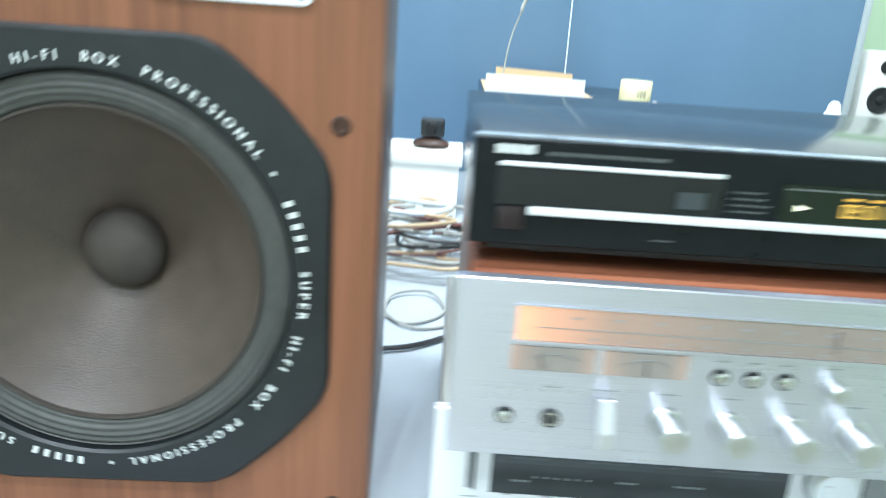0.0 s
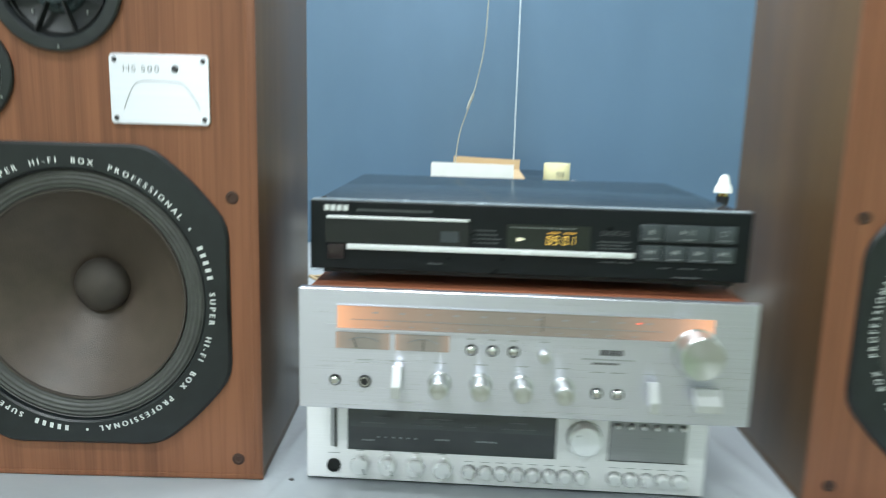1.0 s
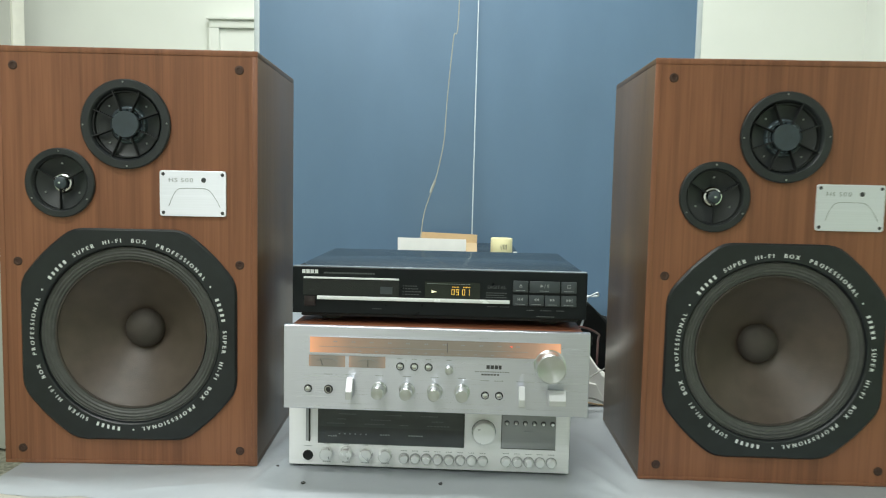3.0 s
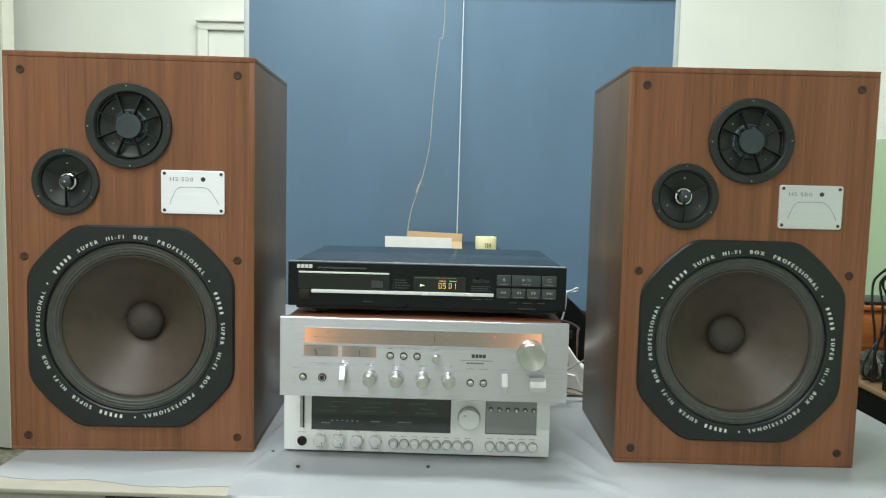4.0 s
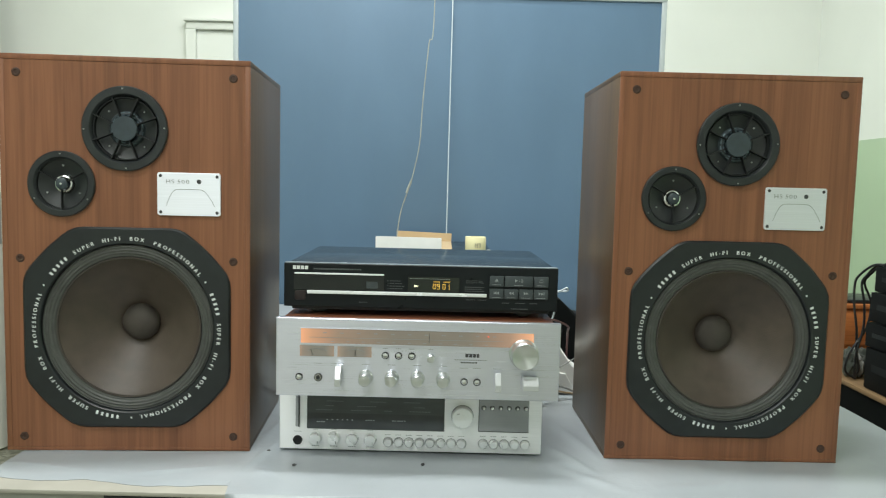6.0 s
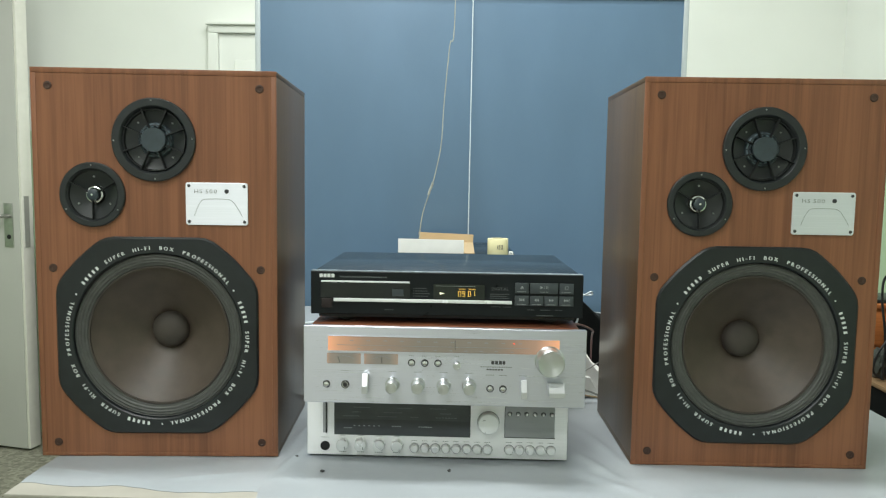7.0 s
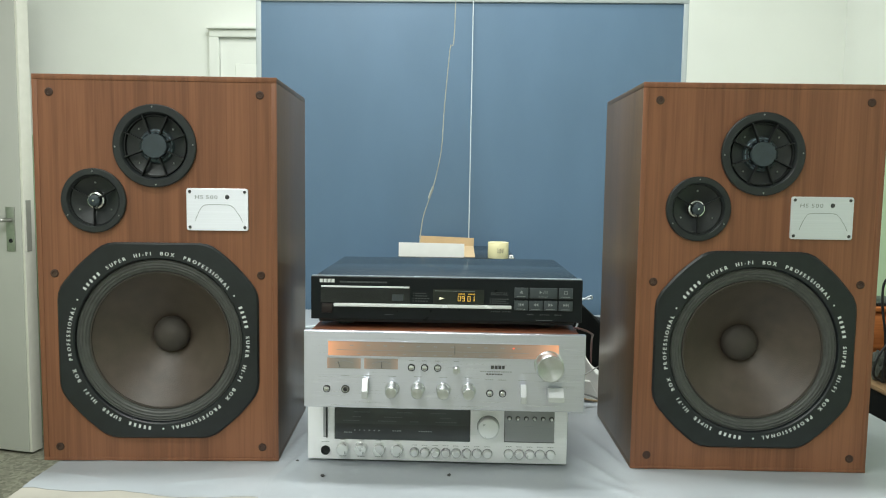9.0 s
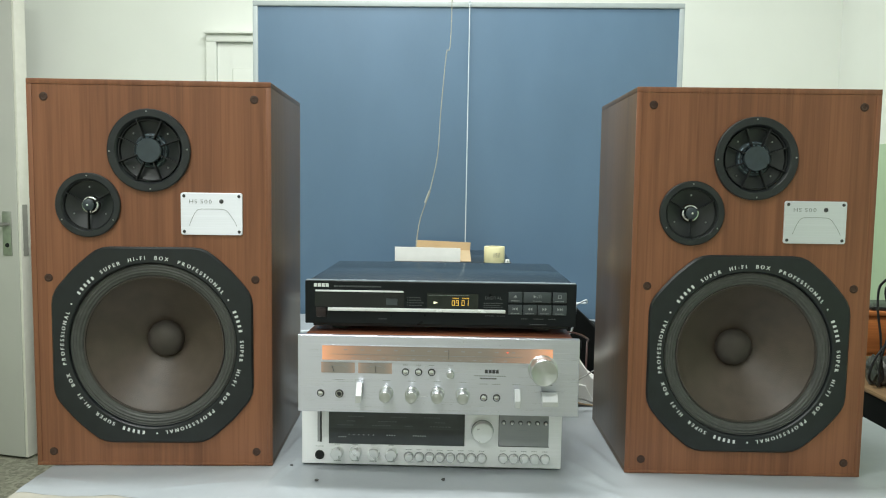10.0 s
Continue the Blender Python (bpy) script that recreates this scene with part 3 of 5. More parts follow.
def cloth_mesh():
    """A thin sheet on the table top, ragged at its free front edge, hanging over the front beyond one point and over the east side."""
    bm = bmesh.new()
    nx, ny = 300, 110
    grid = []
    for i in range(nx + 1):
        x = TX0 + 0.002 + (TX1 + 0.004 - TX0) * i / nx
        u = (x - TX0)
        edge = 0.334 + 0.006 * math.sin(u * 17) + 0.004 * math.sin(u * 41 + 1) + 0.006 * max(0, 0.05 - u) / 0.05 + 0.004 * noise.noise(Vector((u * 30, 5, 0))) - 0.008 * math.exp(-((u - 0.312) / 0.02) ** 2)
        hang = 0.0
        if x > -0.03:
            edge, hang = TY0 - 0.004, min(1.0, (x + 0.03) / 0.012)
        row = []
        for j in range(ny + 1):
            y = edge + (TY1 - edge) * (j / ny) ** 1.7
            wave = 0.0011 * noise.noise(Vector((x * 5, y * 6, 0))) + 0.0006 * noise.noise(Vector((x * 17, y * 13, 3)))
            fold = max(crease(x, y, *f) for f in FOLDS)
            z = 0.7465 + max(-0.0015, wave) + fold
            if not hang:
                z = 0.7445 + (z - 0.7445) * min(1.0, 0.12 + (y - edge) / 0.022)
            row.append(bm.verts.new((x, y, z)))
        down = []
        for d in (0.004, 0.012, 0.03, 0.08, 0.15):
            out = (0.004 * math.sin(u * 30) + 0.006 * noise.noise(Vector((u * 14, d * 9, 2)))) * d / 0.15
            down.append(bm.verts.new((x, row[0].co.y - (0.004 + out) * hang, row[0].co.z - (d if hang else 0.0004 * d / 0.15 + 0.0001))))
        grid.append(down[::-1] + row)
    for a, b in zip(grid, grid[1:]):
        for k in range(len(a) - 1):
            bm.faces.new((a[k], b[k], b[k + 1], a[k + 1]))
    return bm


solid("tablecloth", cloth_mesh(), M["cloth"], "white plastic tablecloth, slightly wrinkled, over the table", "tablecloth")

# ---- loudspeakers ----
SW, SH, SD = 0.3863, 0.631, 0.285


def octagon(w, cut, bulge, r=0.012, n=4):
    """Square of side w with its corners cut off by slightly bowed edges, the angles rounded."""
    h = w / 2
    raw = []
    for turn in range(4):
        c, q = (1, 0, -1, 0)[turn], (0, 1, 0, -1)[turn]
        mid = h - cut / 2 + bulge * 0.7071
        for x, z in ((h, h - cut), (mid, mid), (h - cut, h)):
            raw.append((c * x - q * z, q * x + c * z))
    out = []
    for k, p in enumerate(raw):
        a, b, c = Vector(raw[k - 1]), Vector(p), Vector(raw[(k + 1) % len(raw)])
        s, e = b + (a - b).normalized() * r, b + (c - b).normalized() * r
        out += [tuple(s.lerp(b, q).lerp(b.lerp(e, q), q)) for q in [i / n for i in range(n + 1)]]
    return out


def woofer(parent, cz):
    """Twelve-inch driver: octagonal black plate with an opening, surround, cone, dust cap, lettering."""
    outline = octagon(0.325, 0.0780, 0.0045, 0.018, 5)
    bm = bmesh.new()
    n = len(outline)
    seg = 96
    # plate with a round hole: outer rim, bevel, then a ring joined by angle
    inner_r, front = 0.1362, -0.0045
    angs = [2 * math.pi * k / seg for k in range(seg)]

    def on_outline(a, inset):
        d = Vector((math.cos(a), math.sin(a)))
        best = 9
        for k in range(n):
            p, q = Vector(outline[k]), Vector(outline[(k + 1) % n])
            e = q - p
            den = d.x * e.y - d.y * e.x
            if abs(den) < 1e-9:
                continue
            s = (p.x * e.y - p.y * e.x) / den
            u = (p.x * d.y - p.y * d.x) / den
            if s > 0 and -1e-6 <= u <= 1 + 1e-6:
                best = min(best, s)
        return d * (best - inset)
    rows = [(on_outline, 0.0, 0.002), (on_outline, 0.0, front + 0.003), (on_outline, 0.003, front)]
    rings = [[bm.verts.new((f(a, i).x, y, cz + f(a, i).y)) for a in angs] for f, i, y in rows]
    for r, y in ((inner_r + 0.002, front), (inner_r, front + 0.002), (inner_r - 0.001, 0.008)):
        rings.append([bm.verts.new((r * math.cos(a), y, cz + r * math.sin(a))) for a in angs])
    for a, b in zip(rings, rings[1:]):
        for k in range(seg):
            j = (k + 1) % seg
            bm.faces.new((a[k], a[j], b[j], b[k]))
    drv = part("woofer", bm, M["flange"], parent, "octagonal black woofer plate with white ring lettering")
    # ribbed rubber surround
    prof = [(0.1350, 0.006), (0.1345, 0.001)]
    for k in range(0, 25):
        r = 0.1335 - 0.0190 * k / 24
        prof.append((r, 0.0012 + 0.0005 * math.cos(k / 24 * math.pi * 8) - 0.002 * math.sin(k / 24 * math.pi) + 0.004 * k / 24))
    part("surround", lathe(prof, 0, cz, 96), M["rubber"], drv, "ribbed black rubber surround")
    part("gasket", lathe([(0.1150, 0.0062), (0.1142, 0.0030), (0.1124, 0.0032), (0.1116, 0.0075)], 0, cz, 96), M["cap"], drv)
    cone = [(0.1120, 0.006)]
    for k in range(1, 15):
        u = k / 14
        cone.append((0.1120 - 0.0810 * u, 0.006 + 0.057 * u ** 0.86))
    part("cone", lathe(cone, 0, cz, 96), M["cone"], drv, "brown paper cone")
    cap = [(0.0312, 0.0625), (0.0305, 0.0590)]
    for k in range(1, 9):
        a = k / 8 * math.pi / 2
        cap.append((0.0305 * math.cos(a), 0.0590 - 0.0150 * math.sin(a)))
    part("dust_cap", lathe(cap[:-1] + [(0.0, 0.044)], 0, cz, 64), M["cap"], drv, "dark domed dust cap")
    # white lettering, three times round the plate, a mesh for each word
    rad, size = 0.1422, 0.0086
    words = (("#####", 7.8, 22.5), ("SUPER", 28.0, 41.8), ("HI-FI", 47.4, 58.2), ("BOX", 64.4, 73.2), ("PROFESSIONAL", 79.4, 114.6))
    for start in (152.0, 32.0, 272.0):
        for word, a0, a1 in words:
            bm = bmesh.new()
            width = [0.0046 if ch == "#" else (glyph(ch)[3] - glyph(ch)[2]) * size for ch in word]
            arc = radians(a1 - a0) * (rad + 0.003)
            gap = (arc - sum(width)) / (len(word) - 1)
            run = 0.0
            for ch, w in zip(word, width):
                mid = radians(start - a0) - (run + w / 2) / (rad + 0.003)
                run += w + gap
                rd, tg = Vector((math.cos(mid), math.sin(mid))), Vector((math.sin(mid), -math.cos(mid)))

                def spot(r, u, rd=rd, tg=tg):
                    q = rd * (rad + u) + tg * r
                    return Vector((q.x, front - 0.0004, cz + q.y))
                if ch == "#":
                    bm.faces.new([bm.verts.new(spot(r, u)) for r, u in ((-0.0019, 0), (0.0019, 0), (0.0019, 0.0061), (-0.0019, 0.0061))])
                else:
                    add_char(bm, ch, spot, size, 0.96, 0.05)
            tagged(part("lettering", bm, M["print_white"], drv, "white printed word", flat=True), kind="stuff")
        a = radians(start)
        bm = bmesh.new()
        dot = [(0.0016 * math.cos(k * math.pi / 4), 0.0016 * math.sin(k * math.pi / 4)) for k in range(8)]
        bm.faces.new([bm.verts.new((math.cos(a) * (rad + 0.0035) + p, front - 0.0004, cz + math.sin(a) * (rad + 0.0035) + q)) for p, q in dot])
        part("printed_dot", bm, M["print_white"], drv, "white printed dot", flat=True)


def spoke(bm, cx, cz, ang, r0, r1, w, y0, y1):
    d, s = Vector((math.cos(ang), math.sin(ang))), Vector((-math.sin(ang), math.cos(ang)))
    vs = []
    for y, k in ((y0, 0.6), (y1, 1.0)):
        for r, q in ((r0, -w), (r1, -w * 1.3), (r1, w * 1.3), (r0, w)):
            p = d * r + s * q * k
            vs.append(bm.verts.new((cx + p.x, y, cz + p.y)))
    for f in ((0, 1, 2, 3), (4, 7, 6, 5), (0, 4, 5, 1), (1, 5, 6, 2), (2, 6, 7, 3), (3, 7, 4, 0)):
        bm.faces.new([vs[k] for k in f])


def screws(parent, cx, cz, r, count, phase, y, size=0.0021):
    for k in range(count):
        a = radians(phase + 360 * k / count)
        part("screw", lathe([(0, y - 0.0012), (size * 0.7, y - 0.001), (size, y + 0.0005)], cx + r * math.cos(a), cz + r * math.sin(a), 10), M["screw"], parent, "small nickel screw")


def midrange(parent, cx, cz):
    """Dished black frame, eight guard ribs, a foil ring deep behind a flat disc that stands forward."""
    drv = part("midrange", lathe([(0.0662, 0.003), (0.0662, -0.0035), (0.0647, -0.005), (0.0545, -0.005), (0.0525, -0.003), (0.0500, 0.004), (0.040, 0.0075), (0.0285, 0.0095)], cx, cz, 72), M["plastic"], parent, "round black midrange driver with spoked guard")
    for k in range(8):
        bm = bmesh.new()
        spoke(bm, cx, cz, radians(21 + 45 * k), 0.0195, 0.0520, 0.0011, -0.0040, 0.004)
        part("guard_rib", bm, M["recess"], drv, "black guard rib")
    part("inner_ring", lathe([(0.0500, 0.0030), (0.0494, -0.0006), (0.0480, -0.0006), (0.0470, 0.0055)], cx, cz, 64), M["recess"], drv)
    part("dome", lathe([(0.0285, 0.0098), (0.0255, 0.0040), (0.0235, 0.0034), (0.0205, 0.0048), (0.0180, 0.0090), (0, 0.0095)], cx, cz, 48), M["dome"], drv, "grey-blue dished dome")
    # broken arcs of foil, placed where the ring's bright highlights lie
    for a0, span in ((4, 32), (48, 36), (94, 30), (138, 40), (184, 34), (230, 38), (276, 30), (318, 34)):
        bm = bmesh.new()
        pts = [radians(a0 + k * span / 6) for k in range(7)]
        for p, q in zip(pts, pts[1:]):
            for ring in (((0.0266, 0.0060), (0.0254, 0.0036)), ((0.0226, 0.0032), (0.0206, 0.0044))):
                (r0, y0), (r1, y1) = ring
                quad = ((r0, p, y0), (r0, q, y0), (r1, q, y1), (r1, p, y1))
                bm.faces.new([bm.verts.new((cx + r * math.cos(a), y - 0.0003, cz + r * math.sin(a))) for r, a, y in quad])
        bmesh.ops.remove_doubles(bm, verts=bm.verts, dist=0.0001)
        part("foil_segment", bm, M["shiny"], drv, "bluish foil segment with its highlight in the colour")
    part("centre_disc", lathe([(0.0, 0.0030), (0.0180, 0.0030), (0.0196, 0.0010), (0.0196, -0.0036), (0.0188, -0.0046), (0.0, -0.0050)], cx, cz, 40), M["dome"], drv, "flat dark grey disc")
    screws(drv, cx, cz, 0.0618, 4, 2, -0.005, 0.0016)
    screws(drv, cx, cz, 0.0385, 4, 45, 0.0070, 0.0017)


def tweeter(parent, cx, cz):
    """Dished black frame, three thin arms, a silver ring behind a small dark cap."""
    drv = part("tweeter", lathe([(0.0518, 0.003), (0.0518, -0.003), (0.0503, -0.0045), (0.0425, -0.0045), (0.041, -0.003), (0.0390, 0.003), (0.030, 0.006), (0.0150, 0.011)], cx, cz, 64), M["plastic"], parent, "round black tweeter with three-armed guard")
    for a in (30, 150, 270):
        bm = bmesh.new()
        spoke(bm, cx, cz, radians(a), 0.0085, 0.0410, 0.0008, -0.0035, 0.003)
        part("guard_rib", bm, M["recess"], drv, "black guard rib")
    part("inner_ring", lathe([(0.0405, 0.0015), (0.0400, -0.0010), (0.0388, -0.0010), (0.0380, 0.0040)], cx, cz, 56), M["recess"], drv)
    part("silver_ring", lathe([(0.0142, 0.0112), (0.0132, 0.0062), (0.0112, 0.0054), (0.0094, 0.0070), (0.0086, 0.0100), (0, 0.0105)], cx, cz, 36), M["chrome"], drv, "narrow shiny metal ring")
    part("cap", lathe([(0.0, 0.0052), (0.0082, 0.0052), (0.0092, 0.0030), (0.0092, -0.0018), (0.0070, -0.0034), (0.0, -0.0042)], cx, cz, 32), M["dome"], drv, "small dark grey cap")
    part("cap_point", lathe([(0.0022, -0.0038), (0.0017, -0.0050), (0.0, -0.0054)], cx, cz, 16), M["chrome"], drv, "tiny bright point")
    screws(drv, cx, cz, 0.0470, 3, 90, -0.0045, 0.0015)
    screws(drv, cx, cz, 0.0290, 3, 90, 0.0056, 0.0018)


def nameplate(parent, x0, x1, z0, z1):
    pl = part("nameplate", add_slab(bmesh.new(), rounded_rect(x0, x1, z0, z1, 0.004), -0.0022, 0.001, 0.0005), M["plate"], parent, "satin aluminium name plate with a printed curve")
    for sx in (x0 + 0.0055, x1 - 0.0055):
        for sz in (z0 + 0.0055, z1 - 0.0055):
            part("screw", lathe([(0, -0.0036), (0.0021, -0.0033), (0.0026, -0.0022)], sx, sz, 12), M["print_dark"], pl, "dark screw head")
    part("lettering", add_words(bmesh.new(), "HS 500", x0 + 0.0140, -0.0025, z1 - 0.0172, 0.0088, 1.25, 0.0, 0.24), M["print_grey"], pl, flat=True)
    part("badge", lathe([(0, -0.0034), (0.0030, -0.0032), (0.0036, -0.0022)], x0 + 0.0655, z1 - 0.0138, 20), M["print_dark"], pl, "small dark round badge")
    w, h = x1 - x0, z1 - z0
    curve = [(0.14, 0.22), (0.17, 0.34), (0.21, 0.47), (0.25, 0.56), (0.30, 0.605), (0.36, 0.615), (0.5, 0.618), (0.64, 0.615), (0.71, 0.60), (0.77, 0.54), (0.82, 0.44), (0.87, 0.33), (0.91, 0.21)]
    part("response_curve", tube([(x0 + a * w, -0.0023, z0 + b * h) for a, b in curve], 0.0004, 4, 3), M["print_grey"], pl, "printed curve line")


def loudspeaker():
    sp = thing("loudspeaker", "large walnut veneer three-way loudspeaker on the white cloth", "loudspeaker", group="pair of loudspeakers")
    t = 0.0085
    h = SW / 2
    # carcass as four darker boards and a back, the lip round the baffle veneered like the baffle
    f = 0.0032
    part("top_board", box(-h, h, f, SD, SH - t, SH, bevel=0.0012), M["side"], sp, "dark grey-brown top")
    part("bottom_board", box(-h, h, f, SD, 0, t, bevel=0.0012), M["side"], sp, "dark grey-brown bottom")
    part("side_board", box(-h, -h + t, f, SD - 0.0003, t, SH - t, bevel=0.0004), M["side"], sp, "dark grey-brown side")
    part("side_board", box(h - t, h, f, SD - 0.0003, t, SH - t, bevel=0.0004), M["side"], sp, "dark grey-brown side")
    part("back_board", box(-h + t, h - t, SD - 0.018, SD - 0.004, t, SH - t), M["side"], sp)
    for x0, x1, z0, z1 in ((-h, h, SH - t, SH), (-h, h, 0, 0.0055), (-h, -h + t, 0.0056, SH - t - 0.0001), (h - t, h, 0.0056, SH - t - 0.0001)):
        part("front_lip", box(x0, x1, 0, f - 0.0001, z0, z1, bevel=0.0005), M["wood"], sp)
    # baffle with openings for the three drivers
    bm = bmesh.new()
    bw, z0, z1, y, wz = h - t - 0.0001, 0.0057, SH - t - 0.0002, 0.0007, 0.202
    loops = [[(-bw, z0), (bw, z0), (bw, z1), (-bw, z1)]]
    for cx, cz, r, seg in ((0, wz, 0.1380, 64), (-0.001, 0.5197, 0.055, 48), (-0.0996, 0.4312, 0.044, 40)):
        loops.append([(cx + r * math.cos(2 * math.pi * k / seg), cz + r * math.sin(2 * math.pi * k / seg)) for k in range(seg)])
    edges = []
    for loop in loops:
        vs = [bm.verts.new((a, y, b)) for a, b in loop]
        edges += [bm.edges.new((vs[k - 1], vs[k])) for k in range(len(vs))]
    bmesh.ops.triangle_fill(bm, use_beauty=True, use_dissolve=False, edges=edges)
    front = bm.faces[:]
    made = bmesh.ops.extrude_face_region(bm, geom=front)["geom"]
    for v in made:
        if isinstance(v, bmesh.types.BMVert):
            v.co.y += 0.012
    part("baffle", bm, M["wood"], sp, "walnut veneer baffle")
    woofer(sp, wz)
    midrange(sp, -0.001, 0.5197)
    tweeter(sp, -0.0996, 0.4312)
    nameplate(sp, 0.048, 0.147, 0.385, 0.4533)
    for px in (-0.1664, 0.1664):
        for pz in (0.0235, 0.3123, 0.6028):
            part("grille_socket", lathe([(0.0, 0.0004), (0.0030, 0.0004), (0.0036, -0.0002), (0.0058, -0.0004), (0.0066, 0.0), (0.0068, 0.0009)], px, pz, 20), M["peg"], sp, "dark round grille socket")
    return sp


L_FRONT = pose(-0.2319, 0.4561, 0.7473, 0, 0, 3.25)
spk = loudspeaker()
spk.matrix_basis = L_FRONT
copy_thing(spk, pose(0.7391, 0.4758, 0.7473, 0, 0, 0.67))

# ---- cassette receiver at the bottom of the stack ----
deck = thing("tuner_amplifier", "silver tuner amplifier with dark dial window on the cloth", "hi-fi unit", pose(0.0085, 0.474, 0.7475))
DW, DH = 0.4325, 0.108
UP = 0.007
part("case", box(0.004, DW - 0.004, 0.008, 0.30, UP, DH, bevel=0.002), M["greypaint"], deck)
part("front_panel", add_slab(bmesh.new(), rounded_rect(0, DW, UP - 0.004, DH, 0.0015), 0, 0.008, 0.001), M["alu_deck"], deck, "pale satin aluminium front")
for fx in (0.05, DW - 0.05):
    for fy in (0.03, 0.26):
        part("foot", box(fx - 0.012, fx + 0.012, fy, fy + 0.024, 0, UP - 0.0001, bevel=0.001), M["rubber"], deck)
part("dial_window", box(0.0455, 0.272, -0.0012, -0.0001, 0.0385, 0.098), M["deckglass"], deck, "dark smoked dial window")
part("dial_scale_band", box(0.0475, 0.270, -0.0015, -0.0013, 0.0655, 0.0965), M["deckband"], deck, "paler band of the dial window")
bm = bmesh.new()
for row, (z, ends) in enumerate(((0.0700, ((0.060, 0.088), (0.118, 0.150), (0.172, 0.186), (0.214, 0.250))), (0.0770, ((0.076, 0.090), (0.128, 0.160), (0.222, 0.240))), (0.0850, ((0.078, 0.106), (0.150, 0.176), (0.205, 0.232))))):
    for a, b in ends:
        add_bars(bm, a, b, -0.0016, z, 0.0014, 7)
part("scale_print", bm, M["print_dim"], deck, "faint print in the dial window", flat=True)
bm = bmesh.new()
for k in range(6):
    add_bars(bm, 0.078 + 0.0082 * k, 0.0815 + 0.0082 * k, -0.0013, 0.0535, 0.0018, 1)
add_bars(bm, 0.0615, 0.076, -0.0013, 0.0495, 0.0018, 4)
add_bars(bm, 0.142, 0.158, -0.0013, 0.0535, 0.0018, 4)
add_bars(bm, 0.186, 0.209, -0.0013, 0.0535, 0.0018, 6)
part("dial_print", bm, M["print_grey"], deck, "pale print on the dial window", flat=True)
part("slot", box(0.0265, 0.0335, -0.0008, -0.0001, 0.041, 0.098), M["greypanel"], deck, "vertical slider slot")
part("slider", box(0.0315, 0.0335, -0.003, -0.0009, 0.041, 0.098), M["recess"], deck)
part("slider_cap", box(0.0265, 0.0312, -0.005, -0.0009, 0.094, 0.099, bevel=0.0008), M["knob"], deck)


def knob_mesh(r, length, chamfer=0.0012, seg=32, waist=0.0):
    return [(r + waist, -0.0001), (r + waist, -0.001), (r, -0.0012), (r, -length + chamfer), (r - chamfer, -length), (0, -length - 0.0002)]


part("tuning_knob", lathe(knob_mesh(0.0172, 0.014), 0.3015, 0.0655, 48), M["knob_pale"], deck, "pale round tuning knob")
part("tuning_ring", lathe([(0.0185, -0.0001), (0.0185, -0.0012), (0.0174, -0.0013)], 0.3015, 0.0655, 48), M["greypanel"], deck)
panel = part("cassette_panel", box(0.329, 0.411, -0.0011, -0.0001, 0.0405, 0.098, bevel=0.0004), M["greypanel"], deck, "grey satin panel")
part("panel_edge", add_box(box(0.3282, 0.329, -0.0014, -0.0001, 0.0405, 0.098), 0.3282, 0.4118, -0.0014, -0.0001, 0.0397, 0.0404), M["print_dark"], deck)
for k in range(6):
    pb = part("preset_button", lathe([(0.0038, -0.0012), (0.0038, -0.0019), (0.0030, -0.0022), (0.0027, -0.0014), (0, -0.0013)], 0.3365 + 0.0139 * k, 0.0805, 16), M["print_dark"], panel, "tiny preset button in a dark ring")
    part("button_face", lathe([(0.0025, -0.0014), (0.0024, -0.0040), (0.0018, -0.0046), (0, -0.0048)], 0.3365 + 0.0139 * k, 0.0800, 14), M["knob_pale"], pb, "pale button face")
part("panel_print", add_bars(add_bars(bmesh.new(), 0.362, 0.376, -0.0013, 0.067, 0.0012, 5), 0.346, 0.351, -0.0013, 0.0745, 0.001, 2), M["print_grey"], panel, flat=True)
part("headphone_jack", lathe([(0.0078, -0.0001), (0.0078, -0.0018), (0.0062, -0.0022), (0.0058, -0.0004), (0.0, -0.0003)], 0.0302, 0.0185, 24), M["recess"], deck, "black headphone jack")
for k in range(4):
    kn = part("tone_knob", lathe(knob_mesh(0.0098, 0.013, waist=0.0012), 0.0600 + 0.0301 * k, 0.0235, 36), M["knob_pale"], deck, "pale round tone knob")
    part("pointer", box(0.0600 + 0.0301 * k + 0.004, 0.0600 + 0.0301 * k + 0.0055, -0.0139, -0.0133, 0.0175, 0.0215), M["print_grey"], kn)
for bx, bz in [(0.1795 + 0.01735 * k, 0.0187) for k in range(8)] + [(0.3365 + 0.0173 * k, 0.0193) for k in range(5)]:
    part("button_ring", lathe([(0.0084, -0.0001), (0.0083, -0.0007), (0.0074, -0.0009), (0.0071, -0.0002)], bx, bz, 24), M["greypanel"], deck, "thin grey ring")
for k in range(8):
    part("push_button", lathe(knob_mesh(0.0070, 0.008, 0.0016), 0.1795 + 0.01735 * k, 0.0187, 24), M["knob_pale"], deck, "pale round push button")
for k in range(5):
    part("push_button", lathe(knob_mesh(0.0072, 0.008, 0.0016), 0.3365 + 0.0173 * k, 0.0193, 24), M["knob_pale"], deck, "pale round push button")
bm = bmesh.new()
for k in range(4):
    add_bars(bm, 0.0535 + 0.0301 * k, 0.0665 + 0.0301 * k, -0.0001, 0.0085, 0.0011, 4)
    add_bars(bm, 0.0555 + 0.0301 * k, 0.0645 + 0.0301 * k, -0.0001, 0.0365, 0.0011, 3)
for k in range(8):
    add_bars(bm, 0.1745 + 0.01735 * k, 0.1845 + 0.01735 * k, -0.0001, 0.0300, 0.001, 3)
for k in range(5):
    add_bars(bm, 0.3315 + 0.0173 * k, 0.3415 + 0.0173 * k, -0.0001, 0.0312, 0.001, 3)
